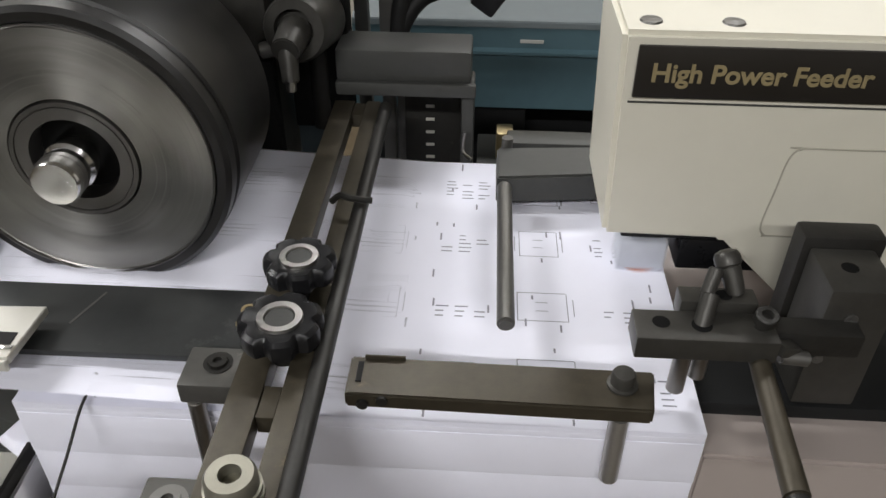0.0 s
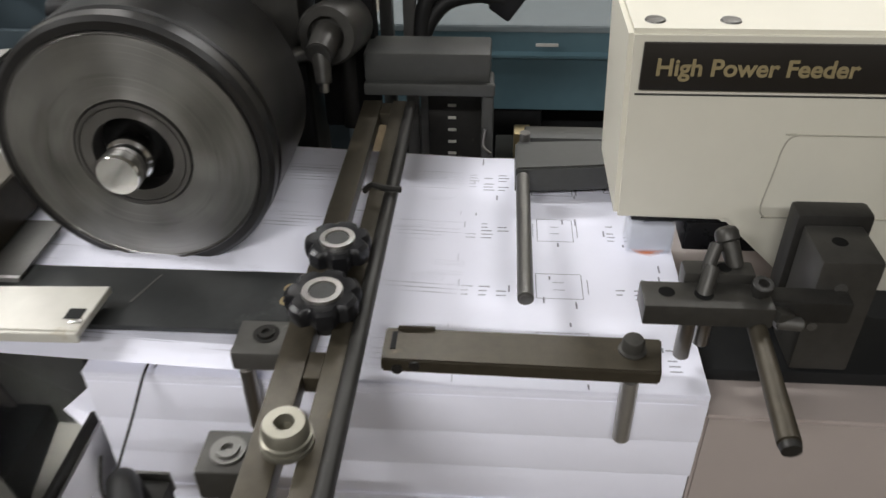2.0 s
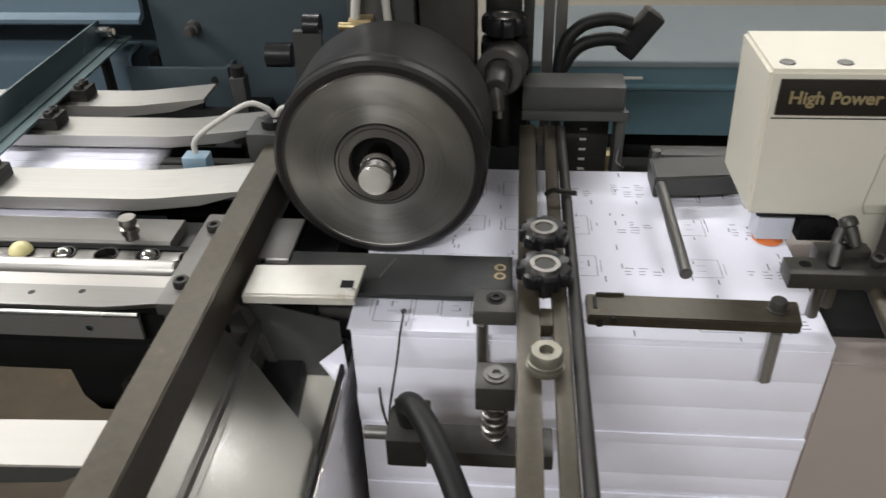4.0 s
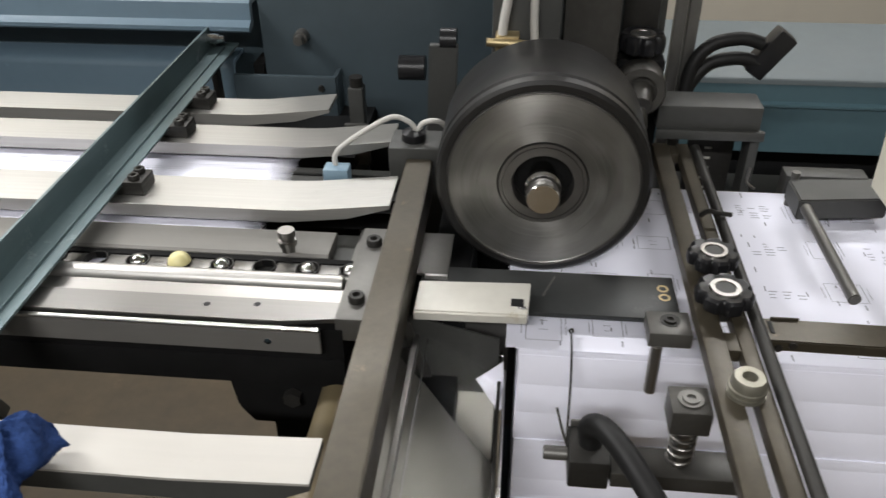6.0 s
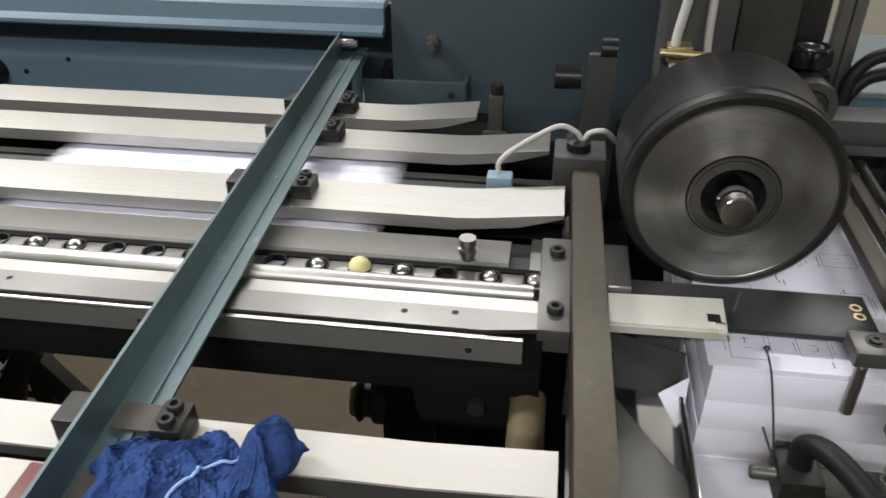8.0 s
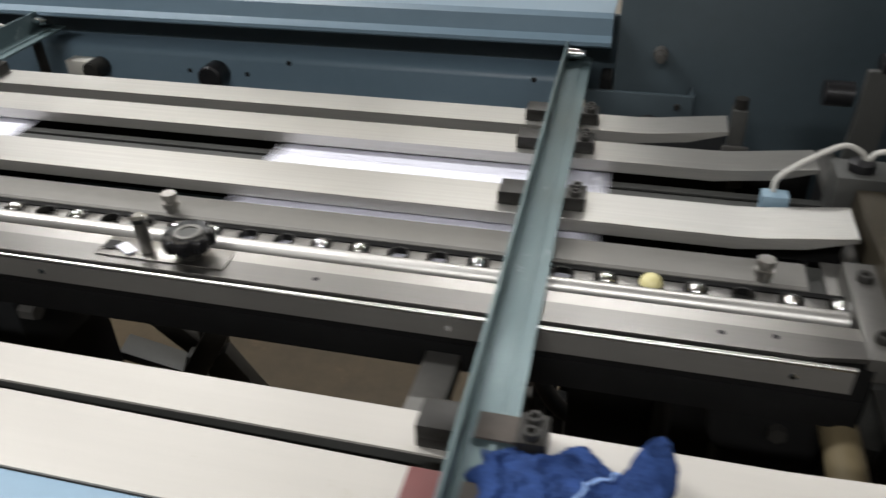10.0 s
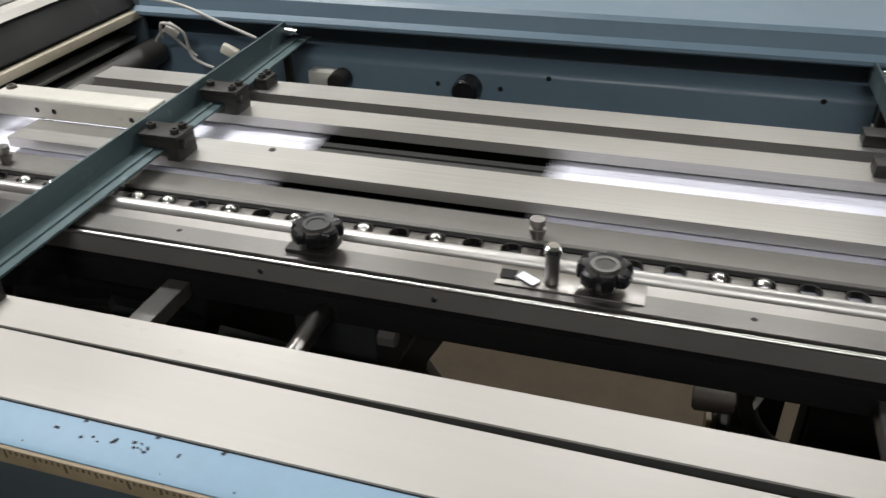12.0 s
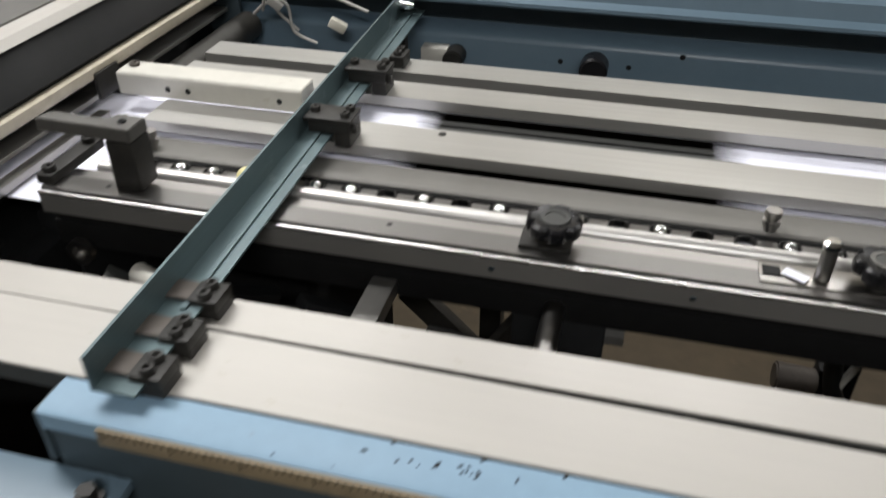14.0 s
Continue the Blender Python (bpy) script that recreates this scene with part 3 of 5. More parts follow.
def ball_rail():
    t = thing("ball_rail", (-0.93, 0.54, 0.99), "dark grey ball rail over the transport belt", "rail")
    bm = B()
    prism(bm, [(0.5345, 1.002), (0.5345, 1.0105), (0.537, 1.0125), (0.572, 1.0125), (0.574, 1.011), (0.574, 1.002)], "x", -1.565, -0.318)
    part("bar", bm, BAR_GREY, t, "dull grey flat bar")
    strip = B()
    x_right, x_left = -0.285, -1.575
    edges = [x_right]
    for x in XB:
        edges += [x + 0.0098, x - 0.0098]
    edges.append(x_left)
    for a, b in zip(edges[::2], edges[1::2]):
        if a - b > 0.002:
            box(strip, b, a, 0.508, 0.5275, 1.0035, 1.0085, 0.0005)
    box(strip, x_left, x_right, 0.5045, 0.5078, 1.003, 1.0110, 0.0005)
    # Dark strip painting the shadow in the gap beside the bar.
    part("gap_shade", box(B(), x_left, x_right, 0.5280, 0.5342, 1.0035, 1.0095, 0), SHADE_BLACK, t)
    part("retainer", strip, DARK_STEEL, t, "grey ball retainer strip with round sockets")
    for x in XB:
        part("socket_ring", lathe(B(), (x, 0.520, 1.0035), (0, 0, 1), [(0.0104, 0), (0.0104, 0.0062), (0.0094, 0.0062), (0.0092, 0.0)], 20), BLACK_STEEL, t)
    for x, y in ((-0.354, 0.541), (-0.913, 0.541), (-1.545, 0.547)):
        part("stud", lathe(B(), (x, y, 1.0125), (0, 0, 1), [(0.006, 0), (0.006, 0.006), (0.0080, 0.006), (0.0080, 0.011), (0.0055, 0.0115), (0.0055, 0.015), (0.0078, 0.0155), (0.0072, 0.021), (0.0001, 0.021)], 20), STEEL, t, "small turned stud")
    return t


ball_rail()
for i in BALLS:
    r = 0.0100 if i in (4, 30) else 0.0078
    bm = B()
    bmesh.ops.create_uvsphere(bm, u_segments=24, v_segments=14, radius=r, matrix=Matrix.Translation((XB[i], 0.520, 0.9988 + r)))
    if i in (4, 30):
        solo("plastic_ball", bm, YELLOW, "ivory yellow plastic ball in the rail", "ball", "balls in the rail")
    else:
        solo("steel_ball", bm, CHROME, "shiny steel ball in the rail", "ball", "balls in the rail")

t = thing("guide_rod", (-0.93, 0.493, 1.01), "polished steel rod along the side guide", "rod")
part("rod", rod(B(), (-1.57, 0.4915, 1.0150), (-0.295, 0.4915, 1.0150), 0.0080, seg=28, bevel=0.001), SATIN, t)
for x in (-1.56, -0.93, -0.31):
    part("saddle", box(B(), x - 0.006, x + 0.006, 0.484, 0.499, 0.99, 1.0090), BLACK_STEEL, t)

sg = thing("side_guide", (-0.93, 0.45, 0.99), "brushed steel side guide with a folded front edge", "guide")
# Back plate paler than top plate: a reflection step put into colour.
part("back_plate", prism(B(), [(0.4525, 1.014), (0.4525, 1.019), (0.479, 1.019), (0.479, 1.014)], "x", -1.59, -0.29, 0.0006), STEEL, sg)
part("top_plate", prism(B(), [(-1.595, 0.432), (-0.330, 0.432), (-0.287, 0.438), (-0.287, 0.4575), (-1.595, 0.4575)], "z", 1.0195, 1.0235), DARK_STEEL, sg)
part("front_face", prism(B(), [(0.4262, 0.998), (0.4262, 1.0180), (0.4295, 1.0180), (0.4295, 0.998)], "x", -1.595, -0.300), BAR_GREY, sg, "dull front face")
part("front_lip", rod(B(), (-1.595, 0.4272, 1.0200), (-0.300, 0.4272, 1.0200), 0.0021, seg=20), LIP, sg, "bright folded lip")
# Black slot, web and channel carry the guide's shade in their colour.
part("lip_slot", box(B(), -1.595, -0.300, 0.4297, 0.4318, 1.010, 1.0190, 0), SHADE_BLACK, sg)
part("web", box(B(), -1.59, -0.285, 0.436, 0.455, 0.985, 1.0135, 0), SHADE_BLACK, sg)
part("lower_channel", box(B(), -1.595, -0.285, 0.4345, 0.53, 0.955, 0.984, 0.002), SHADE_BLACK, sg)
for x, y in ((-0.392, 0.447), (-0.353, 0.450), (-1.246, 0.449), (-1.53, 0.447), (-0.72, 0.447)):
    part("hole", lathe(B(), (x, y, 1.0236), (0, 0, 1), [(0.0028, 0), (0.0001, 0.0001)], 12), DARK, sg)
for x in (-1.148, -0.34, -0.60, -0.98):
    part("screw", lathe(B(), (x, 0.4261, 1.008), (0, -1, 0), [(0.003, 0), (0.0028, 0.0006), (0.0001, 0.0008)], 12), CHROME, sg)
part("knob_plate", box(B(), -0.930, -0.805, 0.441, 0.470, 1.0237, 1.0252, 0.0006), STEEL, sg)
part("slot", box(B(), -0.928, -0.914, 0.449, 0.462, 1.0263, 1.0266, 0), DARK, sg)
part("paper_tag", tbox(B(), pose(-0.903, 0.451, 1.0275, 0, 0, -32), 0.020, 0.010, 0.0006, 0), PAPER, sg, "small white paper tag")
star_knob(sg, -0.840, 0.456, 1.0500, 0.0235, 0.0145, GREY_STEEL)
star_knob(sg, -1.100, 0.455, 1.0505, 0.0245, 0.0140, GREY_CAST)
part("knob_base", box(B(), -1.128, -1.083, 0.440, 0.470, 1.0237, 1.028, 0.001), BLACK_STEEL, sg)
part("pin", rod(B(), (-0.883, 0.452, 1.0262), (-0.883, 0.452, 1.058), 0.0062, bevel=0.0012), STEEL, sg)
part("pin_cap", lathe(B(), (-0.883, 0.452, 1.058), (0, 0, 1), [(0.0075, 0), (0.0075, 0.004), (0.005, 0.006), (0.0001, 0.006)], 20), CHROME, sg)

eb = thing("end_block", (-0.276, 0.5, 1.0), "grey steel end block joining the guide and ball rail", "bracket")
part("plate", box(B(), -0.2905, -0.2655, 0.437, 0.565, 1.003, 1.0195 + 0.0045, 0.0015), GREY_STEEL, eb)
for y in (0.461, 0.540):
    part("screw", hex_bolt(B(), -0.2775, y, 1.024, 0.0065, 0.006), BLACK_STEEL, eb)

sp = thing("stop_block", (-1.505, 0.46, 1.02), "black upright stop block with a flat arm on the side guide", "bracket")
part("block", box(B(), -1.520, -1.492, 0.445, 0.475, 1.024, 1.0745, 0.002), BLACK_STEEL, sp)
part("arm", prism(B(), [(-1.594, 0.449), (-1.492, 0.445), (-1.492, 0.475), (-1.520, 0.475), (-1.525, 0.464), (-1.586, 0.466)], "z", 1.0750, 1.0885, 0.001), GREY_STEEL, sp)
part("screw", hex_bolt(B(), -1.507, 0.460, 1.0885, 0.004, 0.002), DARK, sp)
part("end_clamp", box(B(), -1.600, -1.582, 0.435, 0.520, 1.024, 1.034, 0.001), BLACK_STEEL, sp)
for y in (0.445, 0.508):
    part("screw", hex_bolt(B(), -1.591, y, 1.034, 0.0065, 0.006), BLACK_STEEL, sp)
bm = hose(B(), [(-1.548, 0.505, 1.03), (-1.545, 0.508, 1.045), (-1.556, 0.51, 1.058), (-1.540, 0.512, 1.066)], 0.003)
part("wire_hook", bm, CHROME, sp)


# ---- transport belt and the structure under the table ----
t = thing("transport_belt", (-0.95, 0.66, 0.97), "dark grey transport belts under the rails", "belt")
for y0, y1 in ((0.500, 0.590), (0.656, 0.672), (0.679, 0.700), (0.706, 0.717)):
    part("belt", box(B(), -1.62, -0.27, y0, y1, 0.996, 0.9985, 0.0005), GREY_CAST, t)
# Both beds near-black, painting the shade below the belts.
part("bed", box(B(), -1.62, -0.27, 0.645, 0.722, 0.970, 0.990, 0), SHADE_BLACK, t)
part("bed", box(B(), -1.62, -0.27, 0.54, 0.60, 0.970, 0.990, 0), SHADE_BLACK, t)
for x in (-1.63, -0.26):
    part("belt_roller", rod(B(), (x, 0.49, 0.9835), (x, 0.85, 0.9835), 0.012), GREY_STEEL, t)
part("far_bed", box(B(), -1.62, -0.36, 0.770, 0.795, 0.985, 0.998, 0), GREY_CAST, t)
part("far_bed", box(B(), -1.62, -0.36, 0.845, 0.999, 0.93, 0.945, 0), DARK, t)

u = thing("underframe", (-0.95, 0.4, 0), "dark steel cross members under the table", "machine frame")
for x, w, m in ((-1.248, 0.024, GREY_STEEL), (-0.606, 0.030, GREY_STEEL)):
    part("cross_member", box(B(), x - w / 2, x + w / 2, 0.2845, 0.434, 0.958, 0.975, 0.002), m, u)
part("shaft", rod(B(), (-1.092, 0.215, 0.968), (-1.092, 0.434, 0.968), 0.0095), STEEL, u, "ground steel shaft")
part("bracket", box(B(), -1.13, -1.045, 0.440, 0.53, 0.865, 0.9545, 0.003), DARK, u)
part("nut", rod(B(), (-1.045, 0.450, 0.935), (-1.028, 0.450, 0.935), 0.009, seg=6), GREY_STEEL, u)
part("block", prism(B(), [(-0.392, 0.9655), (-0.386, 0.910), (-0.374, 0.893), (-0.300, 0.893), (-0.300, 0.9655)], "y", 0.45, 0.54, 0.003), SHADE_BLACK, u)
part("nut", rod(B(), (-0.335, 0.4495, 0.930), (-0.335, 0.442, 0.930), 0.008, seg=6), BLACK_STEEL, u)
part("block", box(B(), -0.368, -0.330, 0.475, 0.54, 0.80, 0.8925, 0.006), SHADE_BLACK, u)
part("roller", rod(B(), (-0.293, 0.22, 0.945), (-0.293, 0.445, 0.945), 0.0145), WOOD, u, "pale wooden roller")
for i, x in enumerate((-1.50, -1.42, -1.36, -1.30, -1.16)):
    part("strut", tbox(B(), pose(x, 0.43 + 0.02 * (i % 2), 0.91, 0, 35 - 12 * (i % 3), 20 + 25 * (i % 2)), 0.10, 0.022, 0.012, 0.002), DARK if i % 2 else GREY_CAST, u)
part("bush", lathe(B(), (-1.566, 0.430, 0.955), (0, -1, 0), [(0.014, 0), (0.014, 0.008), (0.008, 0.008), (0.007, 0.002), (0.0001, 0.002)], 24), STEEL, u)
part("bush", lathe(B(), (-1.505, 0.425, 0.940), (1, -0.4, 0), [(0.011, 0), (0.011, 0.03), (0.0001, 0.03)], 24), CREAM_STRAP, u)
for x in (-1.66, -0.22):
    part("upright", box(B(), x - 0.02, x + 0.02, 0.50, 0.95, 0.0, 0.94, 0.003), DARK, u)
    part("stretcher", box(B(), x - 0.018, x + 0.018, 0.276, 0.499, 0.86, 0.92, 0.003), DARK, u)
# Three added black bodies fill in the shade under the table.
part("dark_fill", box(B(), -0.40, -0.24, 0.62, 0.95, 0.0, 0.80, 0.01), SHADE_BLACK, u)
part("shade_plate", box(B(), -0.535, -0.245, 0.952, 0.960, 0.0, 0.928, 0.002), SHADE_BLACK, u, "added black plate standing in for shade")
part("dark_fill_end", box(B(), -1.60, -1.42, 0.62, 0.96, 0.0, 0.82, 0.01), SHADE_BLACK, u)

lb = thing("stand_bracket", (-1.25, 0.98, 0), "black steel stand brackets under the far side frame", "bracket")
for x, y, z, ry, h in ((-1.215, 0.975, 0.44, 32, 0.20), (-1.175, 0.985, 0.34, -28, 0.16), (-1.33, 1.03, 0.40, -40, 0.26), (-1.30, 0.98, 0.28, 20, 0.22)):
    part("strut", tbox(B(), pose(x, y, z, 0, ry, 10), 0.045, 0.035, h, 0.006), BLACK_STEEL, lb)
part("foot_plate", tbox(B(), pose(-1.38, 1.04, 0.30, 0, 24, 12), 0.20, 0.06, 0.02, 0.004), GREY_CAST, lb)
part("leg", box(B(), -1.27, -1.23, 1.0065, 1.05, 0.0, 0.62, 0.003), BLACK_STEEL, lb)
fd = thing("floor_fitting", (-0.60, 1.18, 0.0), "greasy pulley and hose fitting standing on the floor", "fitting")
part("stand", box(B(), -0.60, -0.555, 1.16, 1.24, 0.0, 0.20, 0.006), DARK, fd)
part("pulley", lathe(B(), (-0.655, 1.19, 0.19), (1, 0, 0), [(0.020, 0), (0.052, 0.002), (0.056, 0.008), (0.044, 0.018), (0.044, 0.030), (0.056, 0.040), (0.056, 0.062), (0.015, 0.068), (0.0001, 0.068)], 32), BLACK_STEEL, fd)
part("pulley_face", lathe(B(), (-0.656, 1.19, 0.19), (-1, 0, 0), [(0.046, 0), (0.044, 0.010), (0.020, 0.012), (0.0001, 0.012)], 28), WOOD, fd, "tan pulley face")
part("stub", rod(B(), (-0.700, 1.17, 0.295), (-0.620, 1.17, 0.295), 0.030, 0.026, bevel=0.004), RUST, fd, "rusty round stub")
part("bracket", box(B(), -0.622, -0.575, 1.165, 1.21, 0.20, 0.33, 0.005), DARK, fd)
part("hose", hose(B(), [(-0.60, 1.15, 0.50), (-0.612, 1.14, 0.40), (-0.598, 1.13, 0.31), (-0.560, 1.13, 0.25), (-0.52, 1.16, 0.20)], 0.018), RUBBER, fd)
part("clip", tbox(B(), pose(-0.585, 1.125, 0.36, 0, 18, 0), 0.012, 0.012, 0.10, 0.003), CABLE, fd)


# ---- folding unit at the far end ----
o = thing("folding_unit", (-1.9, 0.65, 0), "dark roller frame of the folding unit", "machine")
part("front_cover", prism(B(), [(-1.99, 1.116), (-1.705, 1.116), (-1.694, 1.110), (-1.668, 1.066), (-1.676, 1.0602), (-1.99, 1.0602)], "y", 0.10, 1.0, 0.001), DARK, o, "black front cover")
part("pale_edge", prism(B(), [(-1.722, 1.1200), (-1.695, 1.1200), (-1.688, 1.1110), (-1.6925, 1.1110), (-1.704, 1.1165), (-1.722, 1.1165)], "y", 0.10, 1.0), WHITE_ALU, o, "pale edge strip")
part("top_plate", box(B(), -2.25, -1.7225, 0.10, 1.0, 1.1165, 1.1225, 0.001), GREY_STEEL, o)
for k in range(8):
    part("top_screw", lathe(B(), (-1.765, 0.16 + 0.11 * k, 1.1225), (0, 0, 1), [(0.0055, 0), (0.0048, 0.0012), (0.0001, 0.0014)], 12), DARK, o)
part("top_rail", box(B(), -1.86, -1.835, 0.10, 1.0, 1.1227, 1.1365, 0.001), CREAM_STRAP, o)
part("top_rail", box(B(), -1.92, -1.905, 0.10, 1.0, 1.1227, 1.1365, 0.001), STEEL, o)
part("tan_edge", box(B(), -1.674, -1.660, 0.12, 1.0, 1.047, 1.060, 0.001), TAN, o, "worn tan edge strip")
for x, z, r in ((-1.735, 1.0285, 0.0285), (-1.735, 0.971, 0.0285)):
    part("roller", rod(B(), (x, 0.12, z), (x, 0.985, z), r, seg=32), GREY_STEEL if r < 0.02 else RUBBER, o)
part("roller", rod(B(), (-1.645, 0.70, 0.992), (-1.645, 0.985, 0.992), 0.022, seg=32), IRON, o, "dull grey roller")
part("guide_bar", box(B(), -1.660, -1.645, 0.30, 0.62, 1.003, 1.012, 0.001), STEEL, o)
part("guide_bar", box(B(), -1.704, -1.674, 0.20, 0.98, 1.014, 1.020, 0.001), ALU, o)
part("side_plate", box(B(), -2.28, -1.66, 0.99, 0.999, 0.3, 1.12, 0.002), SLATE, o)
part("bed", box(B(), -2.30, -1.675, 0.17, 0.985, 0.60, 0.92, 0.004), DARK, o)
part("bracket", box(B(), -1.6615, -1.6565, 0.626, 0.670, 1.0215, 1.053, 0.001), BLACK_STEEL, o)
wl = thing("wiring_loom", (-1.5, 0.97, 1.03), "pale tangled sensor wires with white plugs", "cable")
for pts in ([(-1.64, 0.93, 1.10), (-1.56, 0.95, 1.085), (-1.49, 0.96, 1.055), (-1.44, 0.965, 1.035)],
            [(-1.60, 0.95, 1.03), (-1.58, 0.93, 1.06), (-1.56, 0.95, 1.04), (-1.555, 0.955, 1.0), (-1.52, 0.955, 0.985)],
            [(-1.62, 0.96, 1.02), (-1.585, 0.94, 1.045), (-1.57, 0.955, 1.02), (-1.55, 0.96, 1.0)]):
    part("wire", hose(B(), pts, 0.0024, 8), CABLE, wl)
part("plug", tbox(B(), pose(-1.485, 0.955, 1.015, 0, 30, 15), 0.026, 0.014, 0.014, 0.002), CREAM, wl, "white plastic plug")
part("plug", tbox(B(), pose(-1.575, 0.945, 1.045, 20, 40, 15), 0.022, 0.014, 0.014, 0.002), CABLE, wl)


# ---- feeder: paper stack ----
SX0, SX1, SY0, SY1, STOP = -0.151, 0.221, 0.467, 0.735, 0.978


def paper_stack():
    t = thing("paper_stack", (0.035, 0.6, 0.2), "tall stack of white printed paper sheets", "paper stack")
    rnd = random.Random(3)
    z = STOP
    first = True
    while z > 0.30:
        h = rnd.choice((0.003, 0.004, 0.012, 0.022, 0.032, 0.040))
        dx, dy = (0, 0) if first else (rnd.uniform(-0.0010, 0.0010), rnd.uniform(-0.0012, 0.0010))
        first = False
        part("ream", box(B(), SX0 + dx, SX1 + dx, SY0 + dy, SY1 + dy, max(z - h, 0.28), z, 0.00015), PAPER, t)
        z -= h
    part("pallet", box(B(), SX0 - 0.03, SX1 + 0.03, SY0 - 0.02, SY1 + 0.02, 0.0, 0.2795, 0.004), DARK, t, "dark lifting table")
    return t


paper_stack()


def sheet_mesh():
    """A sheet with faint line drawings printed on it, about its middle."""
    w, d = SX1 - SX0, SY1 - SY0
    bm = B()
    box(bm, -w / 2, w / 2, -d / 2, d / 2, 0, 0.0001, 0)
    rnd = random.Random(11)

    def bar(x0, x1, y0, y1):
        vs = [bm.verts.new((x, y, 0.00016)) for x, y in ((x0, y0), (x1, y0), (x1, y1), (x0, y1))]
        bm.faces.new(vs).material_index = 1
    for i in range(7):
        for j in range(4):
            cx, cy = -w / 2 + 0.03 + i * 0.052, -d / 2 + 0.03 + j * 0.066
            if rnd.random() < 0.55:
                a, b = rnd.uniform(0.010, 0.018), rnd.uniform(0.010, 0.020)
                lw = 0.00055
                for s in (-1, 1):
                    bar(cx - a, cx + a, cy + s * b, cy + s * b + lw)
                    bar(cx + s * a, cx + s * a + lw, cy - b, cy + b)
                for s in (-1, 1):
                    bar(cx + s * a * 1.25, cx + s * a * 1.25 + lw, cy - b * 0.6, cy + b * 0.6)
                    bar(cx - a * 0.25, cx + a * 0.25, cy + s * b * 0.3, cy + s * b * 0.3 + lw)
            else:
                for k in range(rnd.randint(3, 6)):
                    y = cy - 0.012 + k * 0.0045
                    for c in (-0.014, -0.002, 0.010):
                        if rnd.random() < 0.75:
                            bar(cx + c, cx + c + rnd.uniform(0.004, 0.009), y, y + 0.0011)
            for k in range(3):
                x, y = cx + rnd.uniform(-0.022, 0.022), cy + rnd.uniform(-0.03, 0.03)
                bar(x, x + 0.0012, y, y + rnd.uniform(0.003, 0.010))
    me = bpy.data.meshes.new("paper_sheet")
    bm.to_mesh(me)
    bm.free()
    me.materials.append(PAPER)
    me.materials.append(INK)
    return me


LAUNCH = [3.084 - 0.4 * n for n in range(9, 0, -1)] + [3.084 + 0.494 * n for n in range(23)]
sheet_data = sheet_mesh()
SHEETS = []
for n, T in enumerate(LAUNCH):
    ob = tagged(new("paper_sheet", sheet_data), "white paper sheet with faint grey line print", "paper sheet", "sheets being fed")
    ob.location = ((SX0 + SX1) / 2, (SY0 + SY1) / 2, STOP + 0.00013 * (len(LAUNCH) - n))
    SHEETS.append(ob)

# ---- feeder: suction wheel ----
WX, WZ, WY, WR = -0.1373, 1.0711, 0.5716, 0.0915
wheel = thing("feed_wheel", (WX, WY + 0.04, WZ), "scuffed dark grey feed wheel with a black rubber tread", "wheel")
part("tread", lathe(B(), (WX, WY + 0.10, WZ), (0, -1, 0), [(0.070, 0), (WR - 0.003, 0), (WR, 0.004), (WR, 0.082), (WR - 0.0020, 0.0835), (WR - 0.0020, 0.0865), (WR - 0.0004, 0.088), (WR - 0.001, 0.096), (WR - 0.004, 0.0985), (0.0822, 0.0985), (0.0818, 0.094), (0.0812, 0.094)], 96), TREAD, wheel, "worn dark rubber tread")
disc = part("disc", lathe(B(), (WX, WY + 0.02, WZ), (0, -1, 0), [(0.0810, 0), (0.0810, 0.0185), (0.0802, 0.0195), (0.0794, 0.0188), (0.0385, 0.0188), (0.0380, 0.0170), (0.0375, 0.002)], 96), DISC, wheel, "scuffed grey metal disc")
part("rim_line", lathe(B(), (WX, WY + 0.0008, WZ), (0, -1, 0), [(0.0817, 0), (0.0817, 0.0014), (0.0810, 0.0016), (0.0806, 0.0004)], 96), DARK_STEEL, disc)
# Recess floor near-black: the hub's inner shade put into the colour.
part("recess", lathe(B(), (WX, WY + 0.019, WZ), (0, -1, 0), [(0.0257, 0), (0.0257, 0.004), (0.0001, 0.004)], 48), SHADE_BLACK, disc)
part("hub_ring", lathe(B(), (WX, WY + 0.018, WZ), (0, -1, 0), [(0.0256, 0), (0.0256, 0.0150), (0.0262, 0.0175), (0.0335, 0.0178), (0.0337, 0.0168), (0.0344, 0.0168), (0.0346, 0.0180), (0.0370, 0.0180), (0.0373, 0.016), (0.0373, 0)], 64), DARK_STEEL, disc, "paler turned hub ring")
for i in range(10):
    a = 2 * math.pi * i / 10 + 0.2
    part("hole", lathe(B(), (WX + 0.055 * math.cos(a), WY + 0.0011, WZ + 0.055 * math.sin(a)), (0, -1, 0), [(0.0012, 0), (0.0001, 0.0001)], 8), DARK, disc)
part("shaft", lathe(B(), (WX, WY + 0.016, WZ), (0, -1, 0), [(0.0150, 0), (0.0150, 0.022), (0.0130, 0.024), (0.0130, 0.028), (0.0142, 0.029), (0.0142, 0.040), (0.0130, 0.042), (0.0001, 0.042)], 40), CHROME, wheel, "bright steel shaft end")

wm = thing("wheel_mount", (-0.15, 0.75, 0.9), "dark steel arm and housing carrying the feed wheel", "bracket")
part("hub_housing", lathe(B(), (WX, WY + 0.175, WZ), (0, -1, 0), [(0.05, 0), (0.052, 0.06), (0.030, 0.065), (0.028, 0.12), (0.0001, 0.12)], 48), SHADE_BLACK, wm)
part("column", box(B(), -0.190, -0.124, 0.745, 0.80, 0.60, 1.34, 0.003), GREY_CAST, wm, "dark flat column")
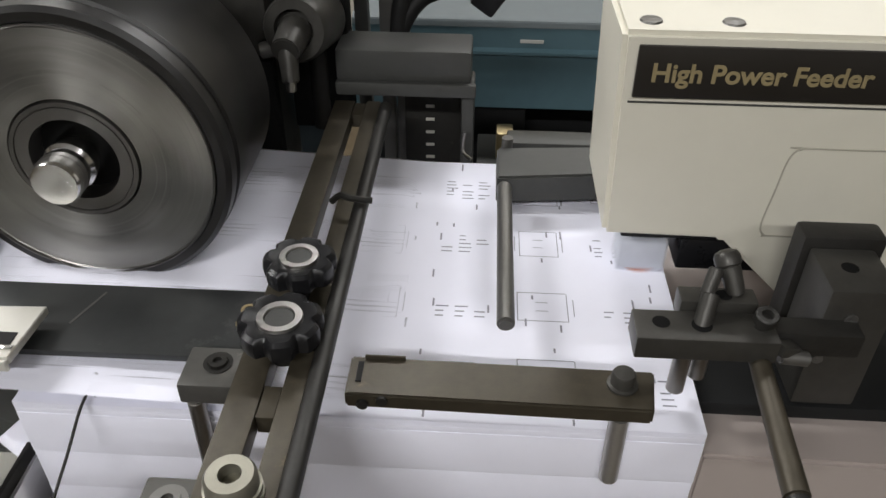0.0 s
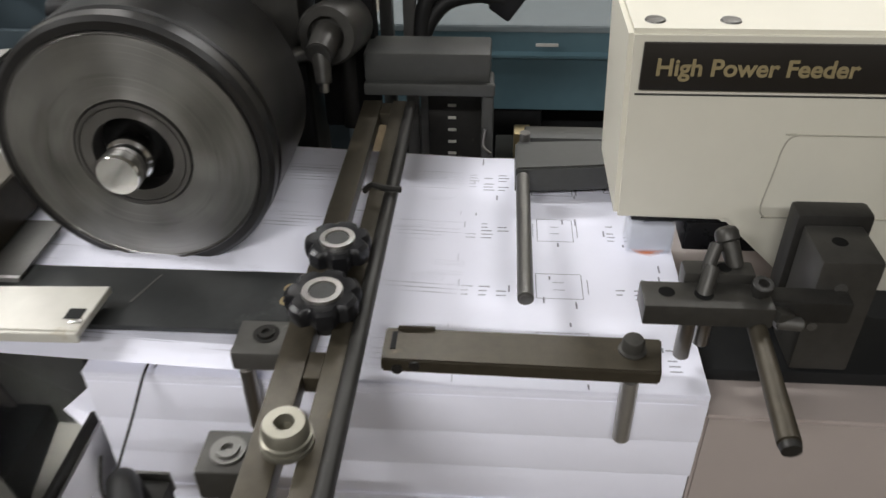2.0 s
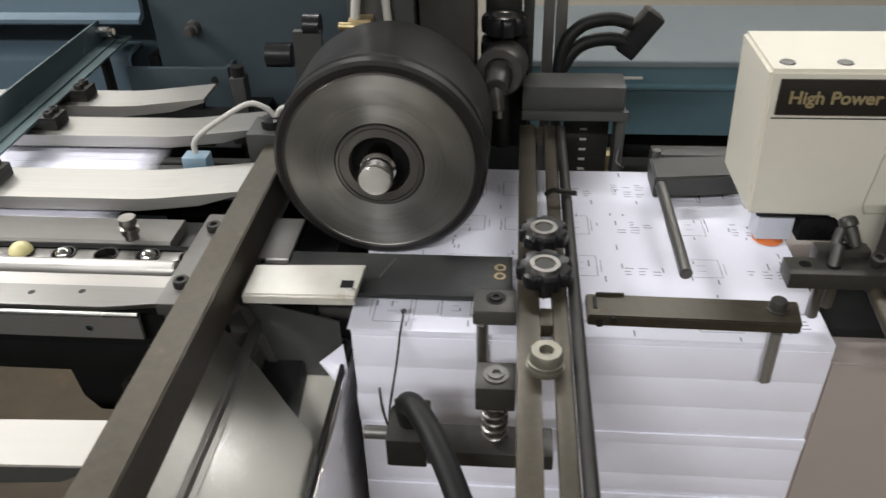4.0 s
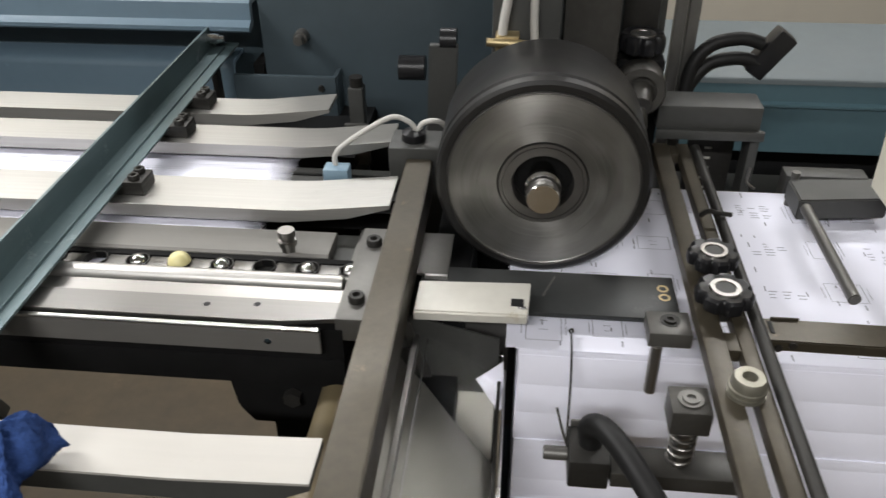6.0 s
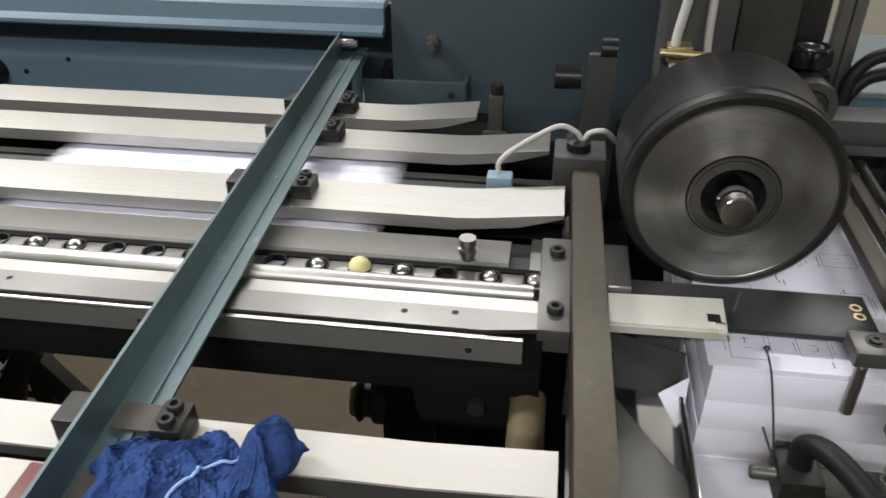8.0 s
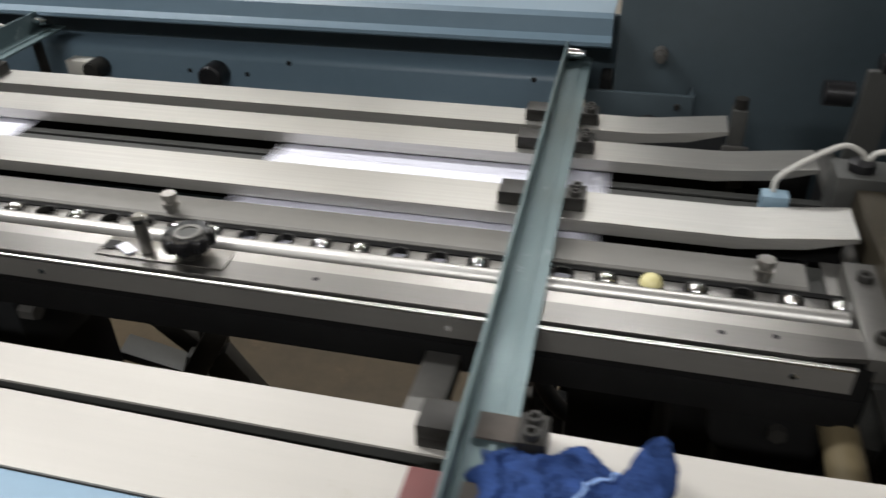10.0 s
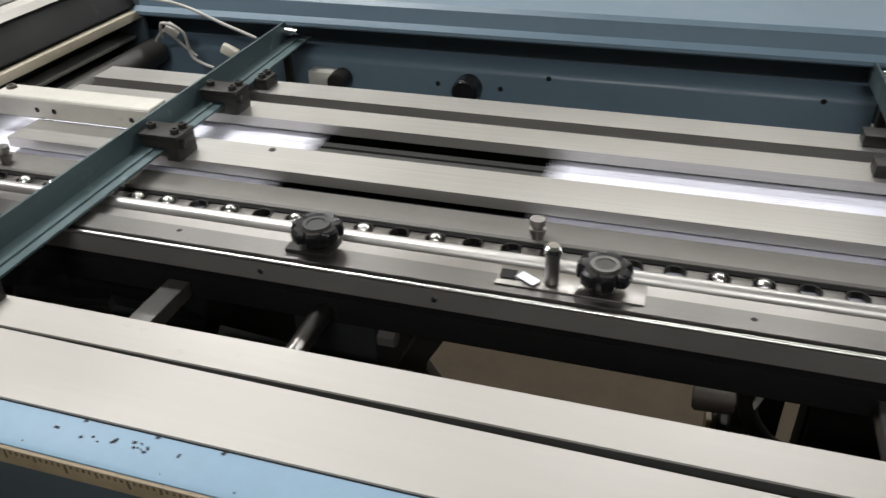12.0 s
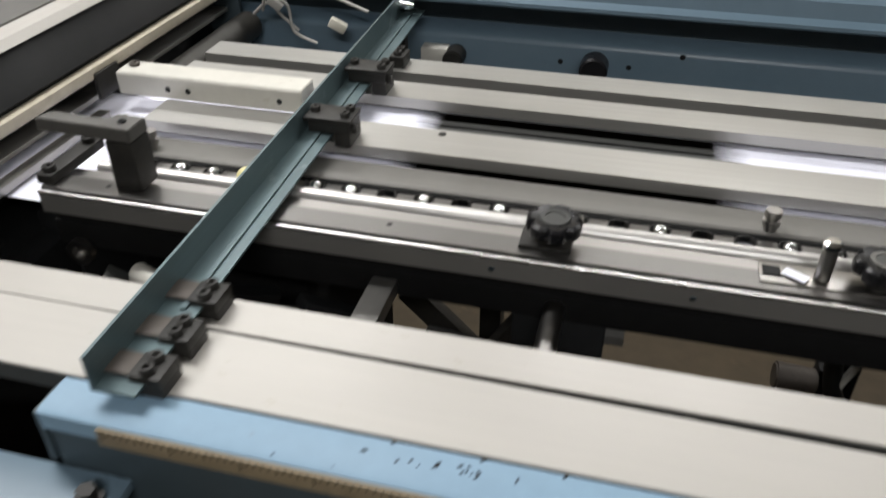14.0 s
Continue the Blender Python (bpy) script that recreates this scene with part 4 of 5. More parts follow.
part("column", box(B(), -0.121, -0.066, 0.755, 0.82, 0.60, 1.34, 0.004), IRON, wm)
part("clamp", box(B(), -0.186, -0.163, 0.725, 0.744, 1.128, 1.144, 0.002), BRASS, wm)
part("clamp_screw", rod(B(), (-0.194, 0.722, 1.139), (-0.140, 0.722, 1.137), 0.0040), BRASS, wm)
part("air_pipe", hose(B(), [(-0.178, 0.73, 1.12), (-0.179, 0.732, 1.15), (-0.172, 0.736, 1.20), (-0.166, 0.740, 1.30)], 0.0045), CABLE, wm, "pale plastic air pipe")
part("air_pipe", hose(B(), [(-0.148, 0.735, 1.13), (-0.150, 0.736, 1.18), (-0.146, 0.74, 1.30)], 0.004), CABLE, wm)
star_knob(wm, -0.038, 0.795, 1.128, 0.024, 0.020)
part("knob_post", rod(B(), (-0.038, 0.795, 0.98), (-0.038, 0.795, 1.108), 0.009), BLACK_STEEL, wm)
part("upper_block", box(B(), -0.058, -0.020, 0.815, 0.86, 1.02, 1.30, 0.004), BLACK_STEEL, wm)
drum_at, drum_axis = Vector((-0.036, 0.790, 1.078)), Vector((-0.10, -1.0, 0.18)).normalized()
part("drum", lathe(B(), drum_at, drum_axis, [(0.023, 0), (0.0245, 0.003), (0.0245, 0.052), (0.0225, 0.056), (0.0150, 0.056), (0.0145, 0.050), (0.0001, 0.050)], 40), IRON, wm, "round grey clutch drum")
hub = drum_at + drum_axis * 0.050
part("drum_stem", rod(rod(B(), hub, hub + Vector((-0.003, -0.028, -0.006)), 0.0125, 0.0105, bevel=0.001), hub + Vector((-0.003, -0.020, -0.004)), hub + Vector((0.000, -0.032, -0.028)), 0.0078, 0.0062, bevel=0.001), IRON, wm)
part("drum_pin", rod(B(), hub + Vector((0.000, -0.032, -0.027)), hub + Vector((0.000, -0.034, -0.034)), 0.0038, bevel=0.0008), STEEL, wm, "bright pin end")
part("drum_screw", rod(rod(B(), (-0.072, 0.748, 1.066), (-0.056, 0.752, 1.068), 0.0065, bevel=0.001), (-0.060, 0.751, 1.067), (-0.040, 0.755, 1.069), 0.004), GREY_STEEL, wm)
part("drum_bracket", box(B(), -0.062, -0.012, 0.7905, 0.8145, 0.98, 1.10, 0.003), SHADE_BLACK, wm)
part("back_plate", box(B(), -0.225, -0.062, 0.742, 0.7545, 0.80, 1.06, 0.003), SHADE_BLACK, wm)

rb = thing("rear_bracket", (0.03, 0.79, 0.8), "grey painted bent arm above the paper stack", "bracket")
part("arm", box(B(), -0.018, 0.088, 0.760, 0.800, 1.0375, 1.064, 0.003), GREY_CAST, rb)
part("flange", box(B(), -0.018, 0.092, 0.753, 0.7595, 1.029, 1.040, 0.002), GREY_CAST, rb)
part("leg", box(B(), 0.0805, 0.091, 0.7605, 0.79, 0.70, 1.0372, 0.003), GREY_CAST, rb)
part("wire", hose(B(), [(0.084, 0.752, 1.0), (0.083, 0.749, 0.985), (0.090, 0.742, 0.981)], 0.0015, 8), STEEL, rb)
part("perforated_strip", box(B(), 0.030, 0.080, 0.812, 0.818, 0.70, 1.025, 0.001), BLACK_STEEL, rb)
for i in range(7):
    part("slot", box(B(), 0.0485, 0.0560, 0.8105, 0.8115, 1.004 - 0.0125 * i, 1.0065 - 0.0125 * i, 0), CREAM_STRAP, rb)

solo("loose_sheet", box(B(), -1.70, -1.575, 0.44, 0.69, 0.9988, 0.9994, 0), PAPER, "white paper sheet lying at the outfeed", "paper sheet")
t = thing("sensor_post", (-0.355, 0.87, 0.9), "dark grey post with a bolt beside the rails", "bracket")
part("post", box(B(), -0.366, -0.348, 0.862, 0.882, 0.80, 1.028, 0.002), GREY_CAST, t)
part("foot", box(B(), -0.372, -0.342, 0.855, 0.861, 0.93, 0.985, 0.002), GREY_STEEL, t)
part("bolt", rod(B(), (-0.357, 0.872, 1.028), (-0.357, 0.872, 1.040), 0.008), BLACK_STEEL, t)
t = thing("wheel_guide_post", (-0.245, 0.78, 0.9), "dark slanted flat post behind the feed wheel", "bracket")
part("post", prism(B(), [(-0.268, 0.80), (-0.238, 0.80), (-0.226, 1.115), (-0.256, 1.115)], "y", 0.775, 0.785, 0.001), GREY_CAST, t)
part("bolt", rod(B(), (-0.245, 0.786, 1.118), (-0.228, 0.786, 1.118), 0.012), BLACK_PLASTIC, t)
part("bolt", rod(B(), (-0.290, 0.79, 1.085), (-0.262, 0.79, 1.085), 0.013), BLACK_PLASTIC, t)

# ---- feeder: bars over the stack ----
bb = thing("cross_arm", (-0.25, 0.4, 0.99), "brown oxide flat steel arm across the table end", "bar")
part("bar", prism(B(), [(-0.2620, 0.10), (-0.2352, 0.10), (-0.2415, 0.668), (-0.2670, 0.668)], "z", 1.003, 1.040, 0.0012), OXIDE, bb)
part("head_block", box(B(), -0.285, -0.235, 0.669, 0.712, 1.0, 1.050, 0.002), GREY_CAST, bb)
part("cable_clip", lathe(B(), (-0.262, 0.69, 1.050), (0, 0, 1), [(0.012, 0), (0.012, 0.008), (0.006, 0.010), (0.0001, 0.010)], 20), BLACK_PLASTIC, bb)
part("near_support", box(B(), -0.27, -0.23, 0.06, 0.0995, 0.0, 1.035, 0.003), DARK, bb)

cs = thing("cream_strap", (-0.22, 0.49, 1.0), "cream coated steel strap with a notched end", "strap")
part("strap", prism(B(), [(-0.2345, 0.4690), (-0.2345, 0.508), (-0.1435, 0.512), (-0.1455, 0.4705)], "z", 1.0065, 1.0115, 0.0005), CREAM_STRAP, cs)
part("strap_end", prism(B(), [(-0.310, 0.452), (-0.310, 0.482), (-0.264, 0.490), (-0.264, 0.450)], "z", 0.996, 1.0028, 0.0005), CREAM_STRAP, cs)
part("folded_lip", prism(B(), [(-0.2345, 0.4665), (-0.2345, 0.4688), (-0.1458, 0.4703), (-0.1462, 0.4680)], "z", 1.0035, 1.0108, 0.0005), CREAM_STRAP, cs)
part("notch", box(B(), -0.159, -0.149, 0.480, 0.4895, 1.0116, 1.0120, 0), DARK, cs)
part("notch_lip", box(B(), -0.154, -0.1465, 0.476, 0.4795, 1.0116, 1.0124, 0.0003), CHROME, cs)

dp = thing("guide_plate_dark", (-0.12, 0.52, 0.99), "dark grey flat guide plate over the paper edge", "plate")
part("plate", box(B(), -0.236, -0.024, 0.489, 0.546, 0.9955, 1.0, 0.0008), DARK_PLATE, dp)
for y in (0.517, 0.529):
    part("stamped_ring", lathe(B(), (-0.034, y, 1.0001), (0, 0, 1), [(0.0048, 0), (0.0048, 0.0004), (0.0030, 0.0004), (0.0030, 0)], 20), BRASS, dp)
part("scratch", tbox(B(), pose(-0.128, 0.525, 1.0001, 0, 0, 70), 0.030, 0.0016, 0.0002, 0), GREY_STEEL, dp)
part("end_tab", box(B(), -0.300, -0.2138, 0.530, 0.594, 1.0005, 1.0028, 0.0005), GREY_STEEL, dp)
part("end_tab_lip", box(B(), -0.233, -0.2138, 0.5265, 0.5297, 0.9965, 1.0034, 0.0006), SATIN, dp, "bright steel lip")

gb = thing("slotted_guide_bar", (0.005, 0.5, 1.02), "brown steel slotted bar with two black star knobs", "bar")
for x0, x1 in ((-0.0198, -0.0035), (0.0055, 0.0172)):
    part("bar", box(B(), x0, x1, 0.10, 0.758, 1.0105, 1.0225, 0.0012), OXIDE, gb)
for y in (0.11, 0.44, 0.745):
    part("spacer", box(B(), -0.0033, 0.0053, y - 0.01, y + 0.01, 1.011, 1.0215, 0.0005), OXIDE, gb)
part("tube", rod(B(), (0.0222, 0.08, 1.0250), (0.0222, 0.745, 1.0245), 0.0048, bevel=0.001), BLACK_STEEL, gb, "dark steel tube")
part("tube_clip", hose(B(), [(0.004, 0.604, 1.028), (0.010, 0.602, 1.034), (0.018, 0.600, 1.0335), (0.030, 0.602, 1.031)], 0.0022, 8), BLACK_STEEL, gb)
star_knob(gb, 0.000, 0.527, 1.0430, 0.0205, 0.0130)
star_knob(gb, 0.000, 0.478, 1.0420, 0.0220, 0.0130)
part("washer", lathe(B(), (-0.0008, 0.386, 1.0226), (0, 0, 1), [(0.0128, 0), (0.0128, 0.0025), (0.0112, 0.0027), (0.0112, 0.0045), (0.0125, 0.0046), (0.0125, 0.0070), (0.0115, 0.0075), (0.0112, 0.0130), (0.0100, 0.0150), (0.0050, 0.0150), (0.0047, 0.009), (0.0001, 0.009)], 36), ZINC, gb, "bright zinc-plated socket screw with washers")
part("near_support", box(B(), -0.02, 0.04, 0.06, 0.0995, 0.0, 1.03, 0.003), DARK, gb)

cb = thing("corner_block", (-0.035, 0.468, 1.0), "grey steel clamp block with a socket screw", "bracket")
part("block", box(B(), -0.0535, -0.0205, 0.4600, 0.4885, 0.9950, 1.0085, 0.0015), GREY_STEEL, cb)
part("screw", lathe(B(), (-0.0360, 0.4765, 1.0086), (0, 0, 1), [(0.0075, 0), (0.0078, 0.0006), (0.0055, 0.0006), (0.0052, 0.0001), (0.0001, 0.0001)], 24), BLACK_STEEL, cb)
part("screw_head", lathe(B(), (-0.0360, 0.4765, 1.0088), (0, 0, 1), [(0.0050, 0), (0.0050, 0.002), (0.0025, 0.002), (0.0025, 0.0004), (0.0001, 0.0004)], 16), BLACK_STEEL, cb)
part("pin", rod(B(), (-0.046, 0.4610, 0.948), (-0.046, 0.4625, 0.996), 0.0046, bevel=0.001), STEEL, cb)

sb = thing("spring_block", (-0.03, 0.38, 0.95), "black steel block on a coil spring", "bracket")
part("block", box(B(), -0.0475, -0.0200, 0.377, 0.404, 0.988, 1.0090, 0.0018), IRON, sb)
part("washer", lathe(B(), (-0.0336, 0.3905, 1.0091), (0, 0, 1), [(0.0088, 0), (0.0088, 0.0012), (0.0060, 0.0012), (0.0058, 0.0026), (0.0030, 0.0026), (0.0030, 0.0008), (0.0001, 0.0008)], 24), GREY_STEEL, sb)
bm = hose(B(), [(-0.034 + 0.0085 * math.cos(a * math.pi / 3), 0.388 + 0.0085 * math.sin(a * math.pi / 3), 0.951 + a * 0.0012) for a in range(30)], 0.0014, 8, 3)
part("spring", bm, STEEL, sb)
part("post", rod(B(), (-0.034, 0.388, 0.9485), (-0.034, 0.388, 0.9878), 0.0055), STEEL, sb)
part("arm", box(B(), -0.082, 0.008, 0.374, 0.402, 0.934, 0.9482, 0.0015), IRON, sb, "flat dark arm")
part("valve_box", box(B(), -0.112, -0.0825, 0.376, 0.412, 0.928, 0.955, 0.002), BLACK_STEEL, sb)
part("box_lip", box(B(), -0.110, -0.0825, 0.4125, 0.4145, 0.944, 0.959, 0.0005), GREY_STEEL, sb)
part("pin", rod(B(), (-0.130, 0.392, 0.946), (-0.1122, 0.392, 0.946), 0.0052, bevel=0.0008), GREY_STEEL, sb)
part("hose", hose(B(), [(-0.096, 0.396, 0.953), (-0.098, 0.395, 0.972), (-0.090, 0.382, 0.984), (-0.076, 0.358, 0.984), (-0.058, 0.322, 0.976), (-0.040, 0.280, 0.960), (-0.02, 0.22, 0.92)], 0.0085, 16), RUBBER, sb, "black rubber hose")
part("feeler_wire", hose(B(), [(-0.1125, 0.400, 0.945), (-0.1125, 0.408, 0.957), (-0.1105, 0.440, 0.974), (-0.110, 0.462, 0.985), (-0.110, 0.480, 0.9865), (-0.1115, 0.4825, 0.988), (-0.109, 0.4835, 0.989), (-0.1085, 0.481, 0.988)], 0.0009, 6, 4), BLACK_STEEL, sb, "thin bent feeler wire")
part("feeler_wire", hose(B(), [(-0.1125, 0.395, 0.950), (-0.117, 0.402, 0.960), (-0.121, 0.416, 0.968)], 0.0010, 8), BLACK_STEEL, sb)

fb = thing("front_stop_bar", (0.11, 0.468, 0.99), "brown oxide steel bar along the front of the stack", "bar")
part("bar", prism(B(), [(0.0330, 0.4595), (0.188, 0.4570), (0.192, 0.485), (0.0330, 0.487)], "z", 0.9985, 1.0085, 0.0012), OXIDE, fb)
part("notch", box(B(), 0.0375, 0.0405, 0.468, 0.482, 1.0086, 1.0092, 0), DARK, fb)
part("notch", box(B(), 0.0405, 0.062, 0.4845, 0.4855, 1.0086, 1.0110, 0.0003), OXIDE, fb)
for x, z in ((0.042, 1.002), (0.052, 1.005)):
    part("screw", lathe(B(), (x, 0.4593, z), (0, -1, 0), [(0.0032, 0), (0.0030, 0.0016), (0.0001, 0.0018)], 12), BLACK_STEEL, fb)
part("bolt", lathe(B(), (0.174, 0.474, 1.0086), (0, 0, 1), [(0.0080, 0), (0.0080, 0.0012), (0.0062, 0.0016), (0.0062, 0.0075), (0.0054, 0.0088), (0.0001, 0.0090)], 24), IRON, fb)
part("pin", rod(B(), (0.1735, 0.464, 0.944), (0.1735, 0.465, 0.998), 0.0052, bevel=0.003), SATIN, fb, "bright steel pin")

hr = thing("hold_down_rod", (0.115, 0.6, 1.0), "dark steel hold-down rod lying over the paper", "rod")
part("rod", rod(B(), (0.115, 0.518, 1.006), (0.115, 0.664, 1.006), 0.0052, bevel=0.0015), GREY_STEEL, hr)
part("arm", prism(B(), [(0.1095, 0.666), (0.1095, 0.709), (0.196, 0.716), (0.196, 0.676)], "z", 0.990, 1.012, 0.0015), GREY_CAST, hr)
part("post", rod(B(), (0.117, 0.713, 0.90), (0.117, 0.713, 1.018), 0.0042), GREY_STEEL, hr)
part("foot", box(B(), 0.118, 0.20, 0.738, 0.76, 0.60, 1.0, 0.002), GREY_CAST, hr)

# ---- feeder head ----
fh = thing("paper_feeder", (0.38, 0.66, 0.95), "cream enamelled feeder head with a black name badge", "machine")
bm = B()
prism(bm, [(0.1735, 1.0230), (0.1685, 1.152), (0.62, 1.152), (0.62, 0.965), (0.306, 0.965), (0.246, 1.0220)], "y", 0.586, 0.678, 0.003)
part("housing", bm, CREAM, fh)
part("groove", box(B(), 0.176, 0.62, 0.5854, 0.5862, 1.1120, 1.1130, 0), GREY_CAST, fh)
badge = part("badge", box(B(), 0.1775, 0.60, 0.5835, 0.5858, 1.1160, 1.1455, 0.0008), BADGE, fh, "black name badge")
tx = bpy.data.curves.new("badge_text", "FONT")
tx.body, tx.size, tx.extrude = "High Power Feeder", 0.0146, 0.0002
tx.offset = 0.00035
tob = new("badge_text_curve", tx)
bpy.context.view_layer.update()
tme = bpy.data.meshes.new_from_object(tob.evaluated_get(bpy.context.evaluated_depsgraph_get()))
bpy.data.objects.remove(tob)
tme.transform(Matrix.Translation(Vector((0.1855, 0.5832, 1.1258)) - Vector(fh.location)) @ pose(0, 0, 0, 90, 0, 0))
tme.materials.append(GOLD)
lett = new("lettering", tme)
lett.parent = badge
tagged(lett, "gold lettering reading High Power Feeder")
bm = hose(B(), [(0.62, 0.5858, 1.087), (0.300, 0.5858, 1.087), (0.279, 0.5858, 1.087), (0.2715, 0.5858, 1.081), (0.2690, 0.5858, 1.06), (0.2665, 0.5858, 1.035), (0.2695, 0.5858, 1.0275), (0.276, 0.5858, 1.0265), (0.300, 0.5858, 1.0265), (0.62, 0.5858, 1.0265)], 0.0006, 6, 4)
part("hatch_seam", bm, SEAM, fh, "thin outline of a hatch")
for x in (0.185, 0.2285):
    part("top_screw", lathe(B(), (x, 0.602, 1.152), (0, 0, 1), [(0.0062, 0), (0.0056, 0.0010), (0.0001, 0.0014)], 20), GREY_STEEL, fh)
part("underside", box(B(), 0.188, 0.62, 0.60, 0.675, 1.012, 1.0215, 0.001), DARK, fh)
part("nozzle_block", box(B(), 0.226, 0.300, 0.600, 0.66, 0.988, 1.0115, 0.002), BLACK_PLASTIC, fh)
part("post", box(B(), 0.50, 0.60, 0.68, 0.76, 0.0, 1.14, 0.004), GREY_CAST, fh)

sh = thing("suction_head", (0.207, 0.614, 0.985), "small milky plastic suction head with an orange cup", "suction cup")
part("block", box(B(), 0.1915, 0.2225, 0.604, 0.626, 0.9855, 1.0080, 0.0015), CLEAR, sh, "milky plastic block")
part("core", box(B(), 0.196, 0.219, 0.608, 0.623, 0.988, 1.0010, 0.001), CABLE, sh)
part("cup", lathe(B(), (0.206, 0.613, 0.9815), (0, 0, 1), [(0.0135, 0), (0.0130, 0.0012), (0.009, 0.0030), (0.008, 0.0040), (0.0001, 0.0040)], 32), ORANGE, sh, "orange rubber cup")

sc = thing("side_clamp", (0.24, 0.48, 1.0), "black steel clamp bar with screws and a round handle", "clamp")
part("bar", box(B(), 0.1765, 0.246, 0.4735, 0.4955, 1.0285, 1.0420, 0.0012), IRON, sc)
part("hole", lathe(B(), (0.190, 0.486, 1.0421), (0, 0, 1), [(0.0045, 0), (0.0001, 0.0001)], 20), SHADE_BLACK, sc)
part("hole", lathe(B(), (0.2098, 0.4845, 1.0421), (0, 0, 1), [(0.0052, 0), (0.0001, 0.0001)], 20), SHADE_BLACK, sc)
part("swivel", rod(B(), (0.2095, 0.4845, 1.036), (0.2145, 0.496, 1.0535), 0.0046, bevel=0.001), IRON, sc)
head = part("swivel_head", box(B(), 0.2005, 0.2395, 0.4955, 0.5080, 1.034, 1.0480, 0.0015), IRON, sc)
part("hole", lathe(B(), (0.2230, 0.5015, 1.0481), (0, 0, 1), [(0.0042, 0), (0.0001, 0.0001)], 20), SHADE_BLACK, head)
part("swivel_stem", rod(B(), (0.2135, 0.500, 1.046), (0.2185, 0.508, 1.060), 0.0038, bevel=0.0008), IRON, sc)
part("thumb_screw", rod(B(), (0.2300, 0.503, 1.0470), (0.2255, 0.512, 1.0590), 0.0046, 0.0058, bevel=0.001), IRON, sc, "round knurled thumb screw")
part("thumb_screw_head", lathe(B(), (0.2256, 0.5118, 1.0588), (-0.28, 0.55, 0.78), [(0.0058, 0), (0.0068, 0.001), (0.0068, 0.0050), (0.0055, 0.0075), (0.0030, 0.0086), (0.0001, 0.0088)], 24), IRON, sc)
part("socket_screw", lathe(B(), (0.2390, 0.4855, 1.042), (0.05, -0.2, 1), [(0.0036, 0), (0.0036, 0.0040), (0.0058, 0.0044), (0.0058, 0.0094), (0.0052, 0.0100), (0.0030, 0.0100), (0.0028, 0.007), (0.0001, 0.007)], 24), BLACK_STEEL, sc)
part("bar_extension", box(B(), 0.2464, 0.292, 0.4860, 0.5000, 1.0225, 1.0370, 0.0015), BLACK_STEEL, sc)
part("link", tbox(B(), pose(0.2520, 0.4800, 1.0330, 0, 20, 25), 0.012, 0.008, 0.006, 0.001), IRON, sc)
part("link_pin", rod(B(), (0.2490, 0.4790, 1.0290), (0.2640, 0.4790, 1.0275), 0.0040, bevel=0.001), GREY_STEEL, sc)
part("handle", rod(B(), (0.2395, 0.480, 1.027), (0.2385, 0.402, 1.018), 0.0052, 0.0060, bevel=0.0012), OXIDE, sc, "round oxide steel handle")
part("handle_end", rod(B(), (0.2385, 0.4018, 1.018), (0.2385, 0.3985, 1.0176), 0.0056, 0.0050), BLACK_STEEL, sc)
for x, y, z in ((0.2055, 0.488, 0.992), (0.2165, 0.493, 0.998)):
    part("pin", rod(B(), (x, y, z), (x, y, 1.0284), 0.0046, bevel=0.0015), STEEL, sc)
part("end_block", box(B(), 0.2740, 0.3080, 0.4985, 0.535, 0.975, 1.0560, 0.002), IRON, sc)
part("end_block_step", box(B(), 0.2700, 0.3140, 0.5355, 0.552, 0.975, 1.0620, 0.003), BLACK_STEEL, sc)
part("hole", lathe(B(), (0.2890, 0.518, 1.0561), (0, 0, 1), [(0.0045, 0), (0.0001, 0.0001)], 20), SHADE_BLACK, sc)
part("set_screw", lathe(B(), (0.2880, 0.4984, 1.038), (0, -1, 0), [(0.0035, 0), (0.0035, 0.001), (0.0018, 0.001), (0.0001, 0.0004)], 12), GREY_STEEL, sc)
part("set_screw", lathe(B(), (0.2790, 0.4984, 1.010), (0, -1, 0), [(0.0030, 0), (0.0030, 0.001), (0.0015, 0.001), (0.0001, 0.0004)], 12), GREY_STEEL, sc)
part("lower_plate", box(B(), 0.2235, 0.62, 0.497, 0.58, 0.964, 0.974, 0.002), DARK, sc)
part("rear_column", box(B(), 0.37, 0.45, 0.50, 0.57, 0.974, 1.16, 0.003), BLACK_STEEL, sc)

solo("front_board", prism(B(), [(0.2225, 0.470), (0.2225, 0.78), (0.75, 0.78), (0.75, 0.462)], "z", 0.12, 0.961, 0.002), BEIGE, "smooth beige board beside the paper stack", "board")

# ---- feeder: far side ----
tg = thing("feeder_side_guard", (0.4, 1.3, 0), "teal painted side guard of the feeder", "machine frame")
part("guard", prism(B(), [(1.203, 0.797), (1.203, 0.874), (1.196, 0.878), (1.196, 0.882), (1.206, 0.884), (1.206, 0.912), (1.46, 0.912), (1.46, 0.797)], "x", -0.08, 1.2), TEAL, tg)
part("top_cover", prism(B(), [(1.204, 0.9122), (1.207, 0.920), (1.214, 0.9235), (1.462, 0.930), (1.462, 0.9122)], "x", -0.08, 1.2, 0.001), DUSTY_TEAL, tg, "dusty grey-teal top cover")
part("label", box(B(), 0.145, 0.176, 1.2035, 1.2052, 0.892, 0.8965, 0.0003), CABLE, tg, "small worn pale label")
part("foot", box(B(), 0.05, 0.16, 1.22, 1.30, 0.0, 0.7965, 0.003), DARK, tg)
part("kick_panel", box(B(), -0.08, 1.2, 1.30, 1.32, 0.0, 0.7965, 0.003), DARK, tg)
ft = thing("feeder_table", (0.4, 1.0, 0), "grey painted flat feeder table", "table")
